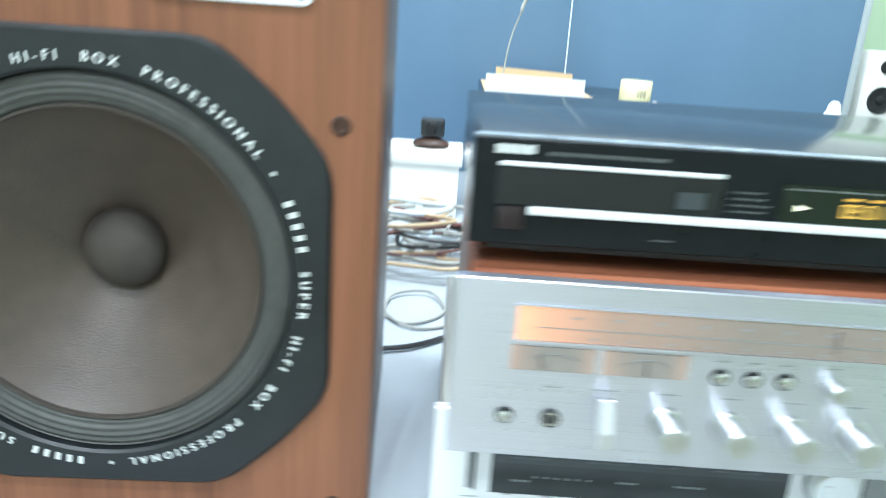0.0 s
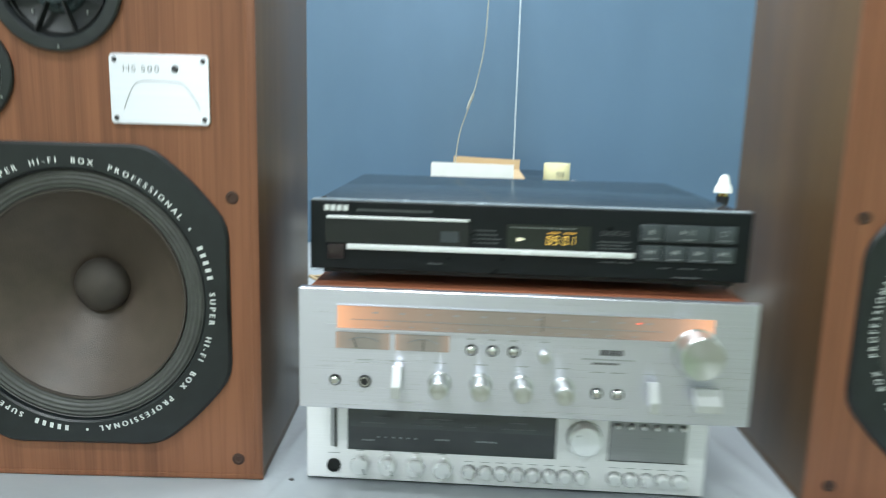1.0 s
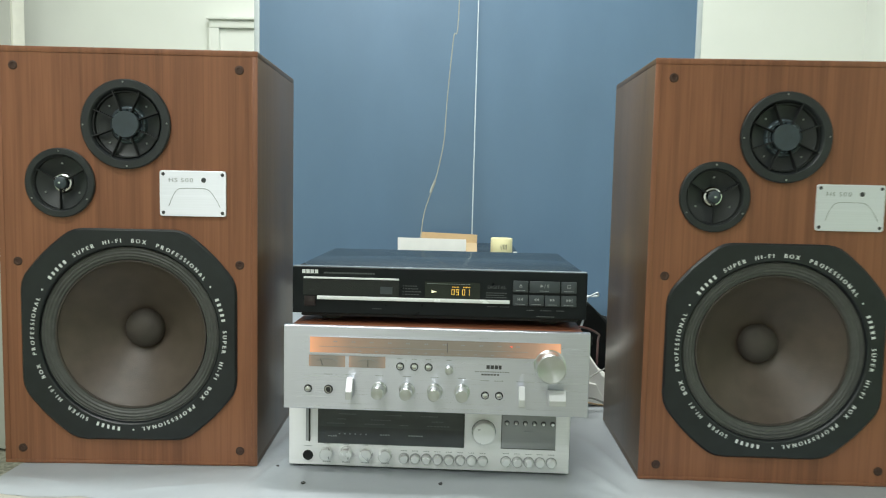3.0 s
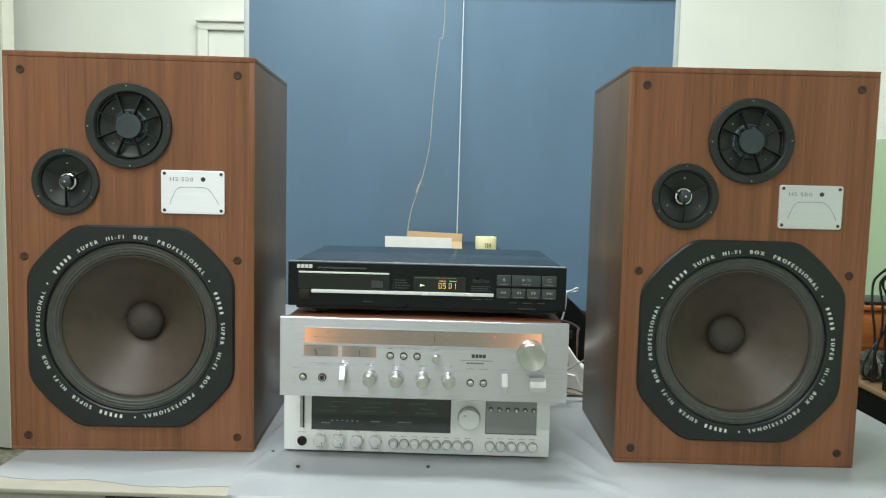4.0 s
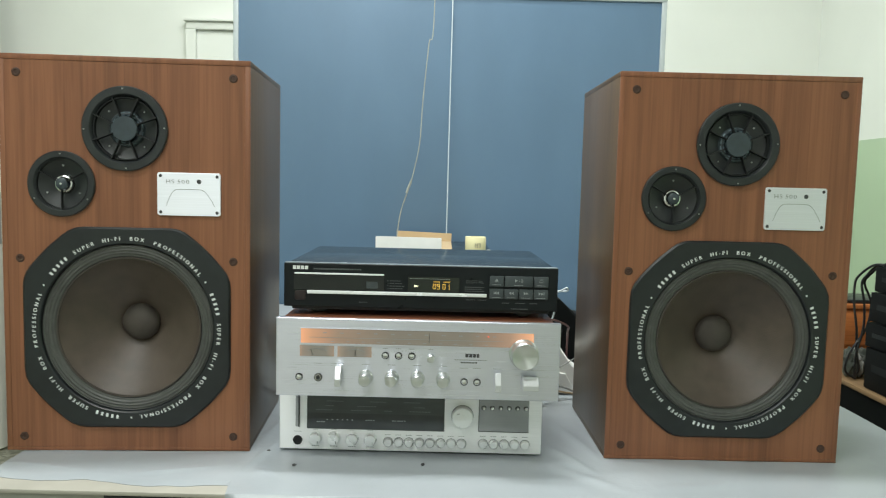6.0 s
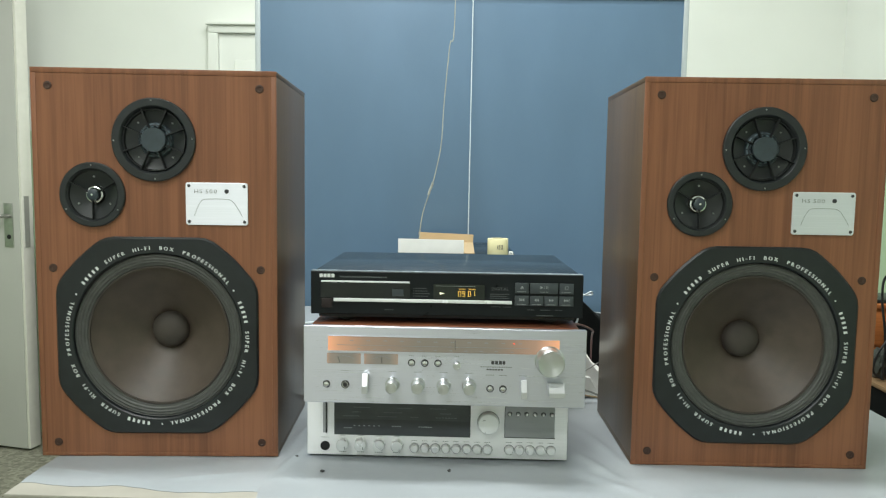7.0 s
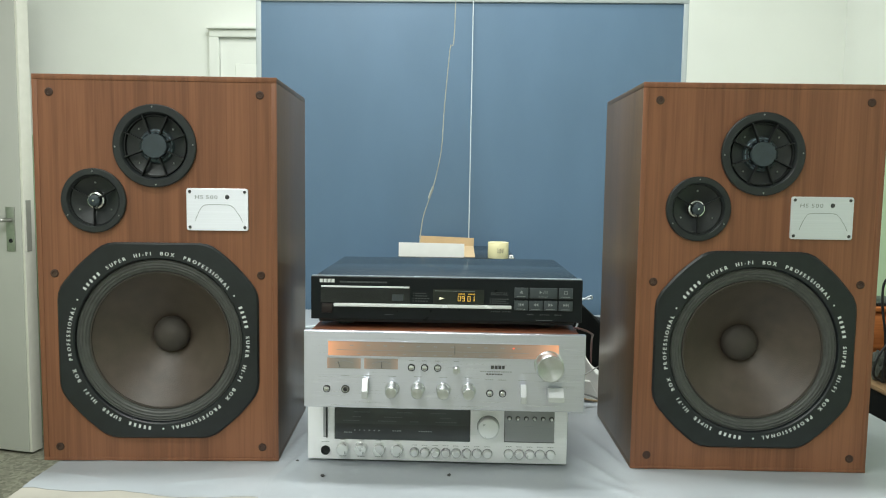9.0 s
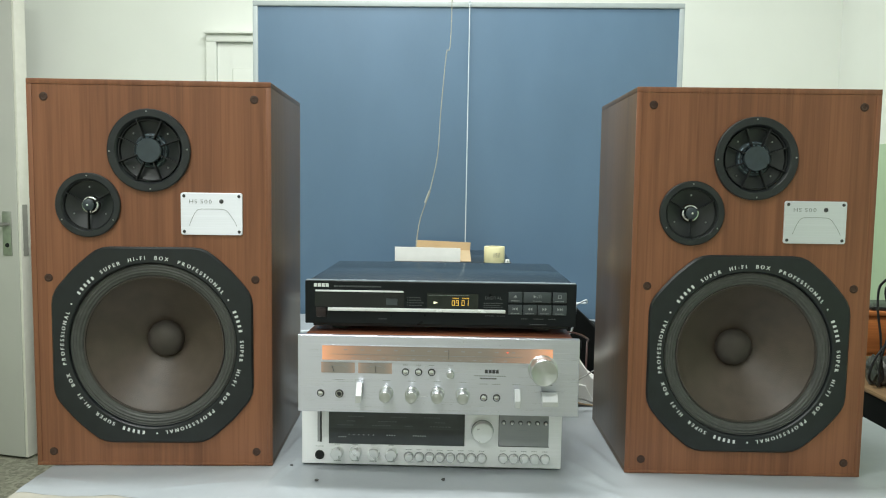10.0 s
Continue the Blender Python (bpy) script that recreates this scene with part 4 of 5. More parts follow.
add_bars(bm, 0.024, 0.037, -0.0001, 0.0325, 0.001, 4)
part("front_print", bm, M["print_grey"], deck, "small grey print", flat=True)

# ---- silver receiver ----
RX, RY, RZ = 0.0165, 0.410, 0.8595
rec = thing("stereo_receiver", "silver stereo receiver with walnut case and glowing dial", "hi-fi unit", pose(RX, RY, RZ))
RW, RH = 0.440, 0.1225
part("case", box(0.008, RW - 0.008, 0.010, 0.345, 0.002, RH - 0.0015, bevel=0.002), M["case"], rec, "dark walnut case")
part("front_panel", add_slab(bmesh.new(), rounded_rect(0, RW, 0, RH, 0.001), 0, 0.0098, 0.0009), M["alu"], rec, "brushed aluminium front panel")
for fx in (0.07, RW - 0.07):
    for fy in (0.10, 0.27):
        part("foot", box(fx - 0.012, fx + 0.012, fy, fy + 0.024, -0.004, 0.0019, bevel=0.001), M["rubber"], rec)
part("dial", box(-0.18, 0.18, -0.0010, -0.0001, -0.0112, 0.0112), M["dial"], rec, "backlit warm white tuning dial", at=(0.2185, 0, RH - 0.0275))
part("dial_trim", add_box(box(0.0375, 0.37, -0.0022, -0.0001, RH - 0.0405, RH - 0.0389), 0.0375, 0.37, -0.0016, -0.0001, RH - 0.0161, RH - 0.0152), M["alu"], rec)
bm = bmesh.new()
for k in range(11):
    add_bars(bm, 0.073 + 0.0262 * k, 0.079 + 0.0262 * k, -0.0011, RH - 0.0232, 0.0017, 2)
    add_bars(bm, 0.085 + 0.0238 * k, 0.090 + 0.0238 * k, -0.0011, RH - 0.0362, 0.0013, 2)
add_box(bm, 0.052, 0.352, -0.0013, -0.0011, RH - 0.0300, RH - 0.0294)
part("dial_scale", bm, M["print_grey"], rec, "fine printed tuning scale", flat=True)
part("dial_pointer", box(0.2365, 0.2373, -0.0018, -0.0012, RH - 0.034, RH - 0.0195), M["print_dark"], rec, "thin dark tuning pointer")
part("stereo_lamp", box(0.3268, 0.3296, -0.0016, -0.0011, RH - 0.0232, RH - 0.0216), M["red_led"], rec, "tiny red stereo lamp")
for k, mx in enumerate((0.0635, 0.1218)):
    mt = part("meter", box(-0.0265, 0.0262, -0.0009, -0.0001, -0.0082, 0.0082), M["meter"], rec, "small backlit meter", at=(mx, 0, RH - 0.0512))
    part("needle", tube([(-0.006 + 0.007 * k, -0.0013, -0.007), (-0.0095 + 0.0105 * k, -0.0013, 0.003)], 0.0005, 4, 2), M["print_dark"], mt)
    part("meter_scale", tube([(-0.014, -0.0012, 0.0), (-0.004, -0.0012, 0.0035), (0.006, -0.0012, 0.0035), (0.016, -0.0012, 0.0)], 0.0003, 4, 4), M["print_grey"], mt)


def round_button(parent, x, z, r, length=0.0036, label="small chrome push button"):
    b = part("push_button", lathe([(r * 0.72, -0.0006), (r * 0.72, -length + 0.001), (r * 0.55, -length), (0, -length - 0.0005)], x, z, 20), M["chrome"], parent, label)
    part("ring", lathe([(r, -0.0001), (r, -0.001), (r * 0.8, -0.0012), (r * 0.75, -0.0003)], x, z, 24), M["recess"], b, "black ring")


for bx in (0.1695, 0.1900, 0.2105):
    round_button(rec, bx, RH - 0.0560, 0.0058)
part("tuning_stub", lathe(knob_mesh(0.0058, 0.013), 0.2400, RH - 0.0575, 24), M["knob"], rec, "small turned knob")
round_button(rec, 0.0362, RH - 0.0925, 0.0058, 0.004)
part("headphone_jack", lathe([(0.0064, -0.0001), (0.0064, -0.002), (0.0045, -0.0022), (0.0040, -0.0004), (0, -0.0003)], 0.0658, RH - 0.0925, 24), M["print_dark"], rec, "headphone jack with metal rim")
part("jack_rim", lathe([(0.0050, -0.0021), (0.0048, -0.0028), (0.0037, -0.0028), (0.0034, -0.0021)], 0.0658, RH - 0.0925, 24), M["chrome"], rec)
for kx in (0.1398, 0.1800, 0.2200, 0.2595):
    kn = part("tone_knob", lathe(knob_mesh(0.0090, 0.025, 0.001), kx, RH - 0.0905, 36), M["knob"], rec, "turned aluminium tone knob")
    part("skirt", lathe([(0.0112, -0.0001), (0.0112, -0.003), (0.0103, -0.004), (0.0089, -0.0042)], kx, RH - 0.0905, 36), M["knob"], kn)
for bx in (0.2925, 0.3125):
    round_button(rec, bx, RH - 0.0945, 0.0058)


def lever(parent, x, z, w, h, reach):
    """A wedge-shaped paddle switch: thin at its root, chisel end."""
    bm = bmesh.new()
    vs = [bm.verts.new((x + sx * w / 2, y, z + zz)) for sx in (-1, 1) for y, zz in ((-0.0001, 0.35 * h), (-0.0001, -0.35 * h), (-reach, -0.5 * h), (-reach, -0.12 * h), (-reach * 0.55, 0.5 * h))]
    bm.faces.new(vs[:5]), bm.faces.new(vs[5:][::-1])
    for k in range(5):
        j = (k + 1) % 5
        bm.faces.new((vs[k], vs[5 + k], vs[5 + j], vs[j]))
    bmesh.ops.bevel(bm, geom=bm.edges[:], offset=0.0005, segments=1, affect="EDGES")
    return part("lever_switch", bm, M["lever"], parent, "chisel-ended aluminium lever switch", flat=True)


lever(rec, 0.0985, RH - 0.0865, 0.0090, 0.030, 0.021)
lever(rec, 0.3440, RH - 0.0905, 0.0090, 0.028, 0.021)
lever(rec, 0.3935, RH - 0.0905, 0.0240, 0.020, 0.024)
kn = part("tuning_knob", lathe([(0.0228, -0.0001), (0.0228, -0.002), (0.0214, -0.003), (0.0208, -0.024), (0.0196, -0.0255), (0.0185, -0.0255), (0.017, -0.0250), (0, -0.0250)], 0.3835, RH - 0.0480, 64), M["knob"], rec, "large turned aluminium tuning knob")
bm = bmesh.new()
for k, (a, b) in enumerate(((0, 0.0048), (0.0058, 0.0106), (0.0116, 0.0164), (0.0174, 0.0215))):
    add_box(bm, 0.2935 + a, 0.2935 + b, -0.0003, -0.0001, RH - 0.0558, RH - 0.0502)
part("maker_mark", bm, M["print_dark"], rec, "dark maker mark", flat=True)
bm = bmesh.new()
add_bars(bm, 0.2770, 0.3270, -0.0001, RH - 0.0608, 0.0016, 14)
add_bars(bm, 0.0590, 0.0720, -0.0001, RH - 0.0712, 0.0011, 4)
add_bars(bm, 0.0905, 0.1060, -0.0001, RH - 0.0712, 0.0011, 5)
for kx in (0.1398, 0.1800, 0.2200, 0.2595):
    add_bars(bm, kx - 0.006, kx + 0.006, -0.0001, RH - 0.0712, 0.0011, 4)
for kx in (0.1695, 0.1900, 0.2105, 0.2400):
    add_bars(bm, kx - 0.004, kx + 0.004, -0.0001, RH - 0.0455, 0.001, 3)
for kx in (0.2925, 0.3125, 0.3440, 0.3935):
    add_bars(bm, kx - 0.007, kx + 0.006, -0.0001, RH - 0.0735, 0.0011, 4)
part("front_print", bm, M["print_grey"], rec, "small grey print", flat=True)
part("model_print", add_bars(bmesh.new(), 0.2865, 0.3130, -0.0001, RH - 0.0652, 0.0022, 6), M["print_dark"], rec, "short dark model print", flat=True)

# ---- compact disc player ----
CX, CY, CZ = 0.0212, 0.4425, 0.9821
cdp = thing("cd_player", "slim black disc player with amber display and silver strips", "hi-fi unit", pose(CX, CY, CZ, 0, 0, 0.6) @ Matrix.Diagonal((1.0122, 1.0, 0.985, 1.0)))
CW, C0, C1 = 0.4285, 0.0125, 0.0825
part("case", box(0.003, CW - 0.003, 0.014, 0.328, C0 + 0.003, C1 - 0.0006, bevel=0.002), M["cdtop"], cdp, "glossy black steel lid")
part("front_panel", add_slab(bmesh.new(), rounded_rect(0, CW, C0, C1, 0.0012), 0, 0.0138, 0.001), M["cd"], cdp, "black front panel")
# pale strip paints the highlight along the front edge of the lid
part("top_edge", box(0.001, CW - 0.001, 0.0012, 0.0136, C1 + 0.0001, C1 + 0.0009), M["lid_edge"], cdp, "front edge of the lid with a painted highlight")
for fx in (0.05, CW - 0.05):
    for fy in (0.03, 0.24):
        foot = part("foot", lathe([(0.0, 0), (0.014, 0), (0.016, 0.0124), (0, 0.0124)], 0, 0, 20), M["rubber"], cdp, "black rubber foot")
        foot.matrix_basis = pose(fx, fy + 0.012, 0, 90, 0, 0)
part("lower_lip", box(0.012, CW - 0.012, 0.004, 0.02, 0.008, C0 - 0.0001, bevel=0.001), M["recess"], cdp)


def cd_box(name, x0, x1, v0, v1, y0, mat, label="", bevel=0.0, parent=None):
    return part(name, box(x0, x1, y0, -0.0001, C1 - v1, C1 - v0, bevel=bevel), M[mat], parent or cdp, label)


tray = cd_box("disc_tray", 0.0155, 0.1565, 0.0185, 0.0425, -0.0012, "window", "glossy black disc tray")
cd_box("silver_strip", 0.0165, 0.1560, 0.0148, 0.0176, -0.0022, "silver", "thin silver strip", 0.0004)
cd_box("long_silver_strip", 0.0365, 0.3170, 0.0430, 0.0485, -0.0042, "silver", "long silver strip", 0.0008)
cd_box("power_switch", 0.0175, 0.0340, 0.0440, 0.0590, -0.0025, "power_red", "dark red power switch", 0.0008)
part("disc_mark", box(0.1285, 0.1465, -0.0016, -0.0013, C1 - 0.0385, C1 - 0.0275), M["button"], tray, "grey square disc mark", flat=True)
disp = cd_box("display", 0.1935, 0.2740, 0.0180, 0.0425, -0.0010, "window_green", "smoked display window with amber digits")
bm = bmesh.new()
x = 0.2320
SEG = {"0": "abcdef", "9": "abcdfg", "1": "bc"}
for ch in "0901":
    w, h, q, z0, y = 0.0042, 0.0086, 0.0007, C1 - 0.0372, -0.0014
    for s in SEG[ch]:
        bx = {"a": (0, w, h - q, h), "g": (0, w, h / 2 - q / 2, h / 2 + q / 2), "d": (0, w, 0, q), "b": (w - q, w, h / 2, h), "c": (w - q, w, 0, h / 2),
              "f": (0, q, h / 2, h), "e": (0, q, 0, h / 2)}[s]
        sl = 0.0006
        add_box(bm, x + bx[0] + sl, x + bx[1] + sl, y - 0.0002, y, z0 + bx[2], z0 + bx[3])
    x += 0.0064 if ch != "9" else 0.0090
part("digits", bm, M["amber"], disp, "amber glowing digits 09 01", flat=True)
part("display_legend", add_bars(add_bars(bmesh.new(), 0.2335, 0.2440, -0.0013, C1 - 0.0262, 0.0016, 5), 0.2490, 0.2600, -0.0013, C1 - 0.0262, 0.0016, 5), M["amber_dim"], disp, "amber legend", flat=True)
bm = bmesh.new()
bm.faces.new([bm.verts.new(p) for p in ((0.2035, -0.0014, C1 - 0.0352), (0.2110, -0.0014, C1 - 0.0330), (0.2035, -0.0014, C1 - 0.0308))])
part("play_mark", bm, M["cream_led"], disp, "pale glowing play mark", flat=True)
part("top_legend", add_bars(bmesh.new(), 0.1965, 0.2600, -0.0013, C1 - 0.0212, 0.0007, 18), M["print_grey"], disp, flat=True)
bm = bmesh.new()
for k, w in enumerate((0.018, 0.020, 0.024, 0.021)):
    add_bars(bm, 0.1615, 0.1630, -0.0002, C1 - 0.0262 - 0.0042 * k, 0.0015, 1)
    add_bars(bm, 0.1650, 0.1650 + w, -0.0002, C1 - 0.0262 - 0.0042 * k, 0.0013, 5)
add_bars(bm, 0.0460, 0.1210, -0.0002, C1 - 0.0098, 0.0024, 20)
add_bars(bm, 0.1170, 0.1310, -0.0002, C1 - 0.0618, 0.0013, 5)
add_bars(bm, 0.2850, 0.3000, -0.0002, C1 - 0.0540, 0.0012, 5)
add_bars(bm, 0.3035, 0.3170, -0.0002, C1 - 0.0540, 0.0012, 5)
for k, w in enumerate((0.031, 0.027, 0.031)):
    add_bars(bm, 0.2825, 0.2825 + w, -0.0002, C1 - 0.0335 - 0.0033 * k, 0.0013, 8)
add_bars(bm, 0.3420, 0.3530, -0.0002, C1 - 0.0580, 0.0012, 4)
add_bars(bm, 0.3620, 0.3780, -0.0002, C1 - 0.0580, 0.0012, 5)
add_bars(bm, 0.3850, 0.3970, -0.0002, C1 - 0.0580, 0.0012, 4)
add_bars(bm, 0.3560, 0.3830, -0.0002, C1 - 0.0672, 0.0013, 9)
part("front_print", bm, M["print_dim"], cdp, "small grey print", flat=True)
part("heading_print", add_words(bmesh.new(), "DIGITAL", 0.2850, -0.0003, C1 - 0.0265, 0.0070, 1.0, 0.0, 0.12), M["print_dim"], cdp, "outlined grey word", flat=True)
bm = bmesh.new()
for a in (0, 0.0062, 0.0124, 0.0186):
    add_box(bm, 0.0138 + a, 0.0138 + a + 0.0050, -0.0004, -0.0001, C1 - 0.0100, C1 - 0.0042)
part("maker_mark", bm, M["print_white"], cdp, "white maker mark", flat=True)


def add_flat(bm, pts, y):
    bm.faces.new([bm.verts.new((px, y, pz)) for px, pz in pts])


def add_key_mark(bm, mark, c, z, y, u=0.0026):
    """Outlined transport signs: u is half the height of a sign."""
    def triangle(x0, x1):
        add_flat(bm, ((x0, z - u), (x0, z + u), (x1, z)), y)

    def upright_bar(x0):
        add_flat(bm, ((x0, z - u), (x0 + 0.0007, z - u), (x0 + 0.0007, z + u), (x0, z + u)), y)
    if mark == "eject":
        add_flat(bm, ((c - u, z - 0.4 * u), (c + u, z - 0.4 * u), (c, z + u)), y)
        add_flat(bm, ((c - u, z - u), (c + u, z - u), (c + u, z - 0.7 * u), (c - u, z - 0.7 * u)), y)
    elif mark == "play":
        triangle(c - 0.0062, c - 0.0020)
        add_flat(bm, ((c - 0.0007, z - u), (c - 0.0002, z - u), (c + 0.0013, z + u), (c + 0.0008, z + u)), y)
        upright_bar(c + 0.0032), upright_bar(c + 0.0052)
    elif mark == "stop":
        for x0, x1, z0, z1 in ((-u, u, u - 0.0006, u), (-u, u, -u, -u + 0.0006), (-u, -u + 0.0006, -u + 0.0006, u - 0.0006), (u - 0.0006, u, -u + 0.0006, u - 0.0006)):
            add_flat(bm, ((c + x0, z + z0), (c + x1, z + z0), (c + x1, z + z1), (c + x0, z + z1)), y)
    else:
        way = -1 if mark.startswith("back") else 1
        for q in (-0.0036, 0.0002):
            triangle(c + way * q, c + way * (q + 0.0034))
        if mark.endswith("skip"):
            upright_bar(c + way * 0.0042)


for x0, x1, v0, v1, mark in ((0.3215, 0.3432, 0.0135, 0.0305, "eject"), (0.3452, 0.3888, 0.0135, 0.0305, "play"), (0.3910, 0.4130, 0.0135, 0.0305, "stop"),
                             (0.3215, 0.3432, 0.0345, 0.0505, "back_skip"), (0.3450, 0.3662, 0.0345, 0.0505, "back"), (0.3680, 0.3892, 0.0345, 0.0505, "on"), (0.3912, 0.4130, 0.0345, 0.0505, "on_skip")):
    bt = cd_box("key", x0, x1, v0, v1, -0.0026, "button", "dark grey key", 0.0007)
    c, zc = (x0 + x1) / 2, C1 - (v0 + v1) / 2
    bm = bmesh.new()
    add_key_mark(bm, mark, c, zc + 0.0016, -0.0028)
    add_bars(bm, c - 0.007, c + 0.007, -0.0026, zc - 0.0062, 0.0010, 6)
    part("key_mark", bm, M["print_grey"], bt, flat=True)

# ---- things behind the stack, before the board ----
# added support, mostly out of sight; its lid repeats the disc player's glossy black
crate = thing("support_box", "dark blue box added behind the stack to hold up the carton", "box", pose(0.235, 1.53, 0.7485))
part("body", box(-0.168, 0.184, -0.043, 0.40, 0, 0.22, bevel=0.004), M["blue"], crate)
part("lid", box(-0.170, 0.186, -0.045, 0.402, 0.2202, 0.2440, bevel=0.002), M["cdtop"], crate, "glossy dark lid")
LZ = 0.9928
carton = thing("open_carton", "small open carton, white outside and brown inside", "box", pose(0.067, 1.500, LZ))
part("front_flap", add_slab(bmesh.new(), [(0.0, 0.0), (0.199, 0.0), (0.199, 0.041), (0.0, 0.0425)], 0, 0.003), M["paper"], carton, "white card flap")
part("back_wall", add_slab(bmesh.new(), [(0.040, 0.0), (0.232, 0.0), (0.2335, 0.030), (0.038, 0.036)], 0.397, 0.400), M["card"], carton, "brown cardboard wall")
part("bottom", box(0.002, 0.232, 0.0031, 0.3968, 0, 0.002), M["card"], carton)
roll = thing("tape_roll", "roll of cream paper tape with a printed barcode", "tape roll", pose(0.3685, 1.50, LZ))
bm = bmesh.new()
for v in add_lathe(bm, [(0.017, -0.048), (0.0305, -0.048), (0.0312, -0.047), (0.0312, -0.001), (0.0305, 0), (0.017, 0)], 0, 0, 40, True).verts:
    v.co = Vector((v.co.x, v.co.z, -v.co.y))
part("tape", bm, M["tape"], roll)
bm = bmesh.new()
for k, w in enumerate((0.9, 0.5, 1.2, 0.5, 0.8, 1.3)):
    a = radians(-95 + 5.5 * k)
    p, q = (0.0318 * math.cos(a), 0.0318 * math.sin(a)), (0.0318 * math.cos(a + radians(2.4 * w)), 0.0318 * math.sin(a + radians(2.4 * w)))
    bm.faces.new([bm.verts.new(c) for c in ((*p, 0.017), (*q, 0.017), (*q, 0.031), (*p, 0.031))])
part("barcode", bm, M["print_dark"], roll, "dark barcode bars", flat=True)
bit = thing("plastic_clip", "tiny white plastic clip beside the tape roll", "clip", pose(0.408, 1.49, LZ))
part("clip_body", add_box(box(-0.006, 0.006, -0.004, 0.004, 0, 0.010, bevel=0.0015), -0.008, 0.008, -0.003, 0.003, 0.0005, 0.003), M["paper"], bit)
part("clip_mark", box(-0.002, 0.002, -0.0046, -0.0041, 0.003, 0.007), M["print_grey"], bit)

# cord and twine before the board
cord = thing("thin_rope", "taut thin white rope hanging from the top of the board", "rope")
part("strand", tube([(0.284, 1.9700, 1.872), (0.284, 1.960, 1.80), (0.2825, 1.93, 1.4), (0.2815, 1.91, 1.05), (0.281, 1.905, 0.9955)], 0.0019), M["cord"], cord)
part("loop", tube([(0.284, 1.968, 1.868), (0.288, 1.968, 1.876), (0.284, 1.969, 1.8825), (0.280, 1.968, 1.876), (0.284, 1.968, 1.868)], 0.0018), M["cord"], cord)
twine = thing("hanging_twine", "crooked pale twine with a frayed knot hanging from the ceiling", "twine")
part("strand", tube([(0.225, 1.75, 3.099), (0.2248, 1.75, 1.8165), (0.2081, 1.75, 1.6545), (0.1924, 1.75, 1.4656), (0.185, 1.75, 1.3342), (0.1683, 1.75, 1.2425), (0.1526, 1.75, 1.1824), (0.1257, 1.75, 1.0991), (0.1128, 1.75, 0.996)], 0.0019), M["twine"], twine)
part("knot", tube([(0.1591, 1.747, 1.2055), (0.1563, 1.747, 1.1963), (0.1498, 1.747, 1.1805), (0.1443, 1.747, 1.1639)], 0.0042, 8), M["twine"], twine)

# ---- crumbs on the cloth ----
for x, y, s in ((0.046, 0.409, 0.0032), (0.247, 0.424, 0.0034), (-0.008, 0.468, 0.0030)):
    bm = bmesh.new()
    bmesh.ops.create_icosphere(bm, subdivisions=2, radius=s)
    for v in bm.verts:
        v.co *= 1 + 0.5 * noise.noise(v.co * 400 + Vector((x * 90, 0, 0)))
        v.co.z *= 0.5
    solid("crumb", bm, M["crumb"], "small dark crumb lying on the cloth", "crumb", m=pose(x, y, 0.7485), group="crumbs on the cloth")

# ---- cables and small things behind the stack ----


def cable(points, r, mat, label, name="cable"):
    return solid(name, tube(points, r, 7), M[mat], label, "cable", group="loose cables")


cable([(-0.16, 0.90, 0.7515), (-0.10, 0.80, 0.7515), (-0.04, 0.795, 0.7515), (0.02, 0.84, 0.7515), (0.08, 0.92, 0.7515)], 0.0034, "cable_black", "black cable curving over the white cloth")
cable([(-0.09, 1.02, 0.7500), (-0.075, 0.91, 0.7500), (-0.03, 0.875, 0.7500), (0.012, 0.92, 0.7510), (-0.01, 0.985, 0.7540), (-0.06, 0.97, 0.7530), (-0.065, 0.90, 0.7530), (-0.02, 0.86, 0.7500), (0.06, 0.90, 0.7500)], 0.0020, "cable_grey", "thin grey cable looped on the cloth")
rng = random.Random(5)
for k in range(15):
    mat, word = (("cable_grey", "grey"), ("cord", "white"), ("cable_tan", "tan"), ("cable_grey", "grey"), ("cable_black", "black"), ("cable_red", "dull red"))[k % 6]
    r = rng.uniform(0.0022, 0.0048)
    cx, cy = rng.uniform(-0.075, 0.0), rng.uniform(1.08, 1.3)
    z, a = 0.7475 + r + 0.0052 * k, rng.uniform(0, 6)
    pts = []
    for q in range(7):
        a += rng.uniform(0.7, 1.4)
        pts.append((cx + rng.uniform(0.05, 0.10) * math.cos(a), cy + rng.uniform(0.04, 0.08) * math.sin(a), z + rng.uniform(0, 0.012)))
    cable(pts, r, mat, word + " cable in a tangled heap on the table")
carton2 = thing("white_carton", "white cardboard carton with a loose lid behind the cables", "box", pose(-0.09, 1.5, 0.7485))
part("body", box(-0.05, 0.115, -0.06, 0.06, 0, 0.104, bevel=0.002), M["paper"], carton2)
part("lid", box(-0.056, 0.121, -0.066, 0.066, 0.1042, 0.134, bevel=0.003), M["paper"], carton2)
dev = thing("webcam", "small black camera on a round dark foot", "webcam", pose(-0.035, 1.475, 0.8867))
bm = bmesh.new()
for v in add_lathe(bm, [(0.0, 0), (0.036, 0), (0.038, -0.006), (0.030, -0.012), (0.010, -0.018), (0.0, -0.018)], 0, 0, 28).verts:
    v.co = Vector((v.co.x, v.co.z * 0.6, -v.co.y))
part("foot", bm, M["brown"], dev, "dark brown oval foot")
part("body", box(-0.022, 0.026, -0.014, 0.014, 0.0181, 0.056, bevel=0.006), M["plastic"], dev)
part("lens", lathe([(0.0, -0.020), (0.008, -0.020), (0.010, -0.014)], 0.0, 0.038, 20), M["recess"], dev)

plug = thing("cable_plug", "white topped audio plug with a gold band on a stiff cable", "plug", pose(0.753, 1.467, 0.7475))
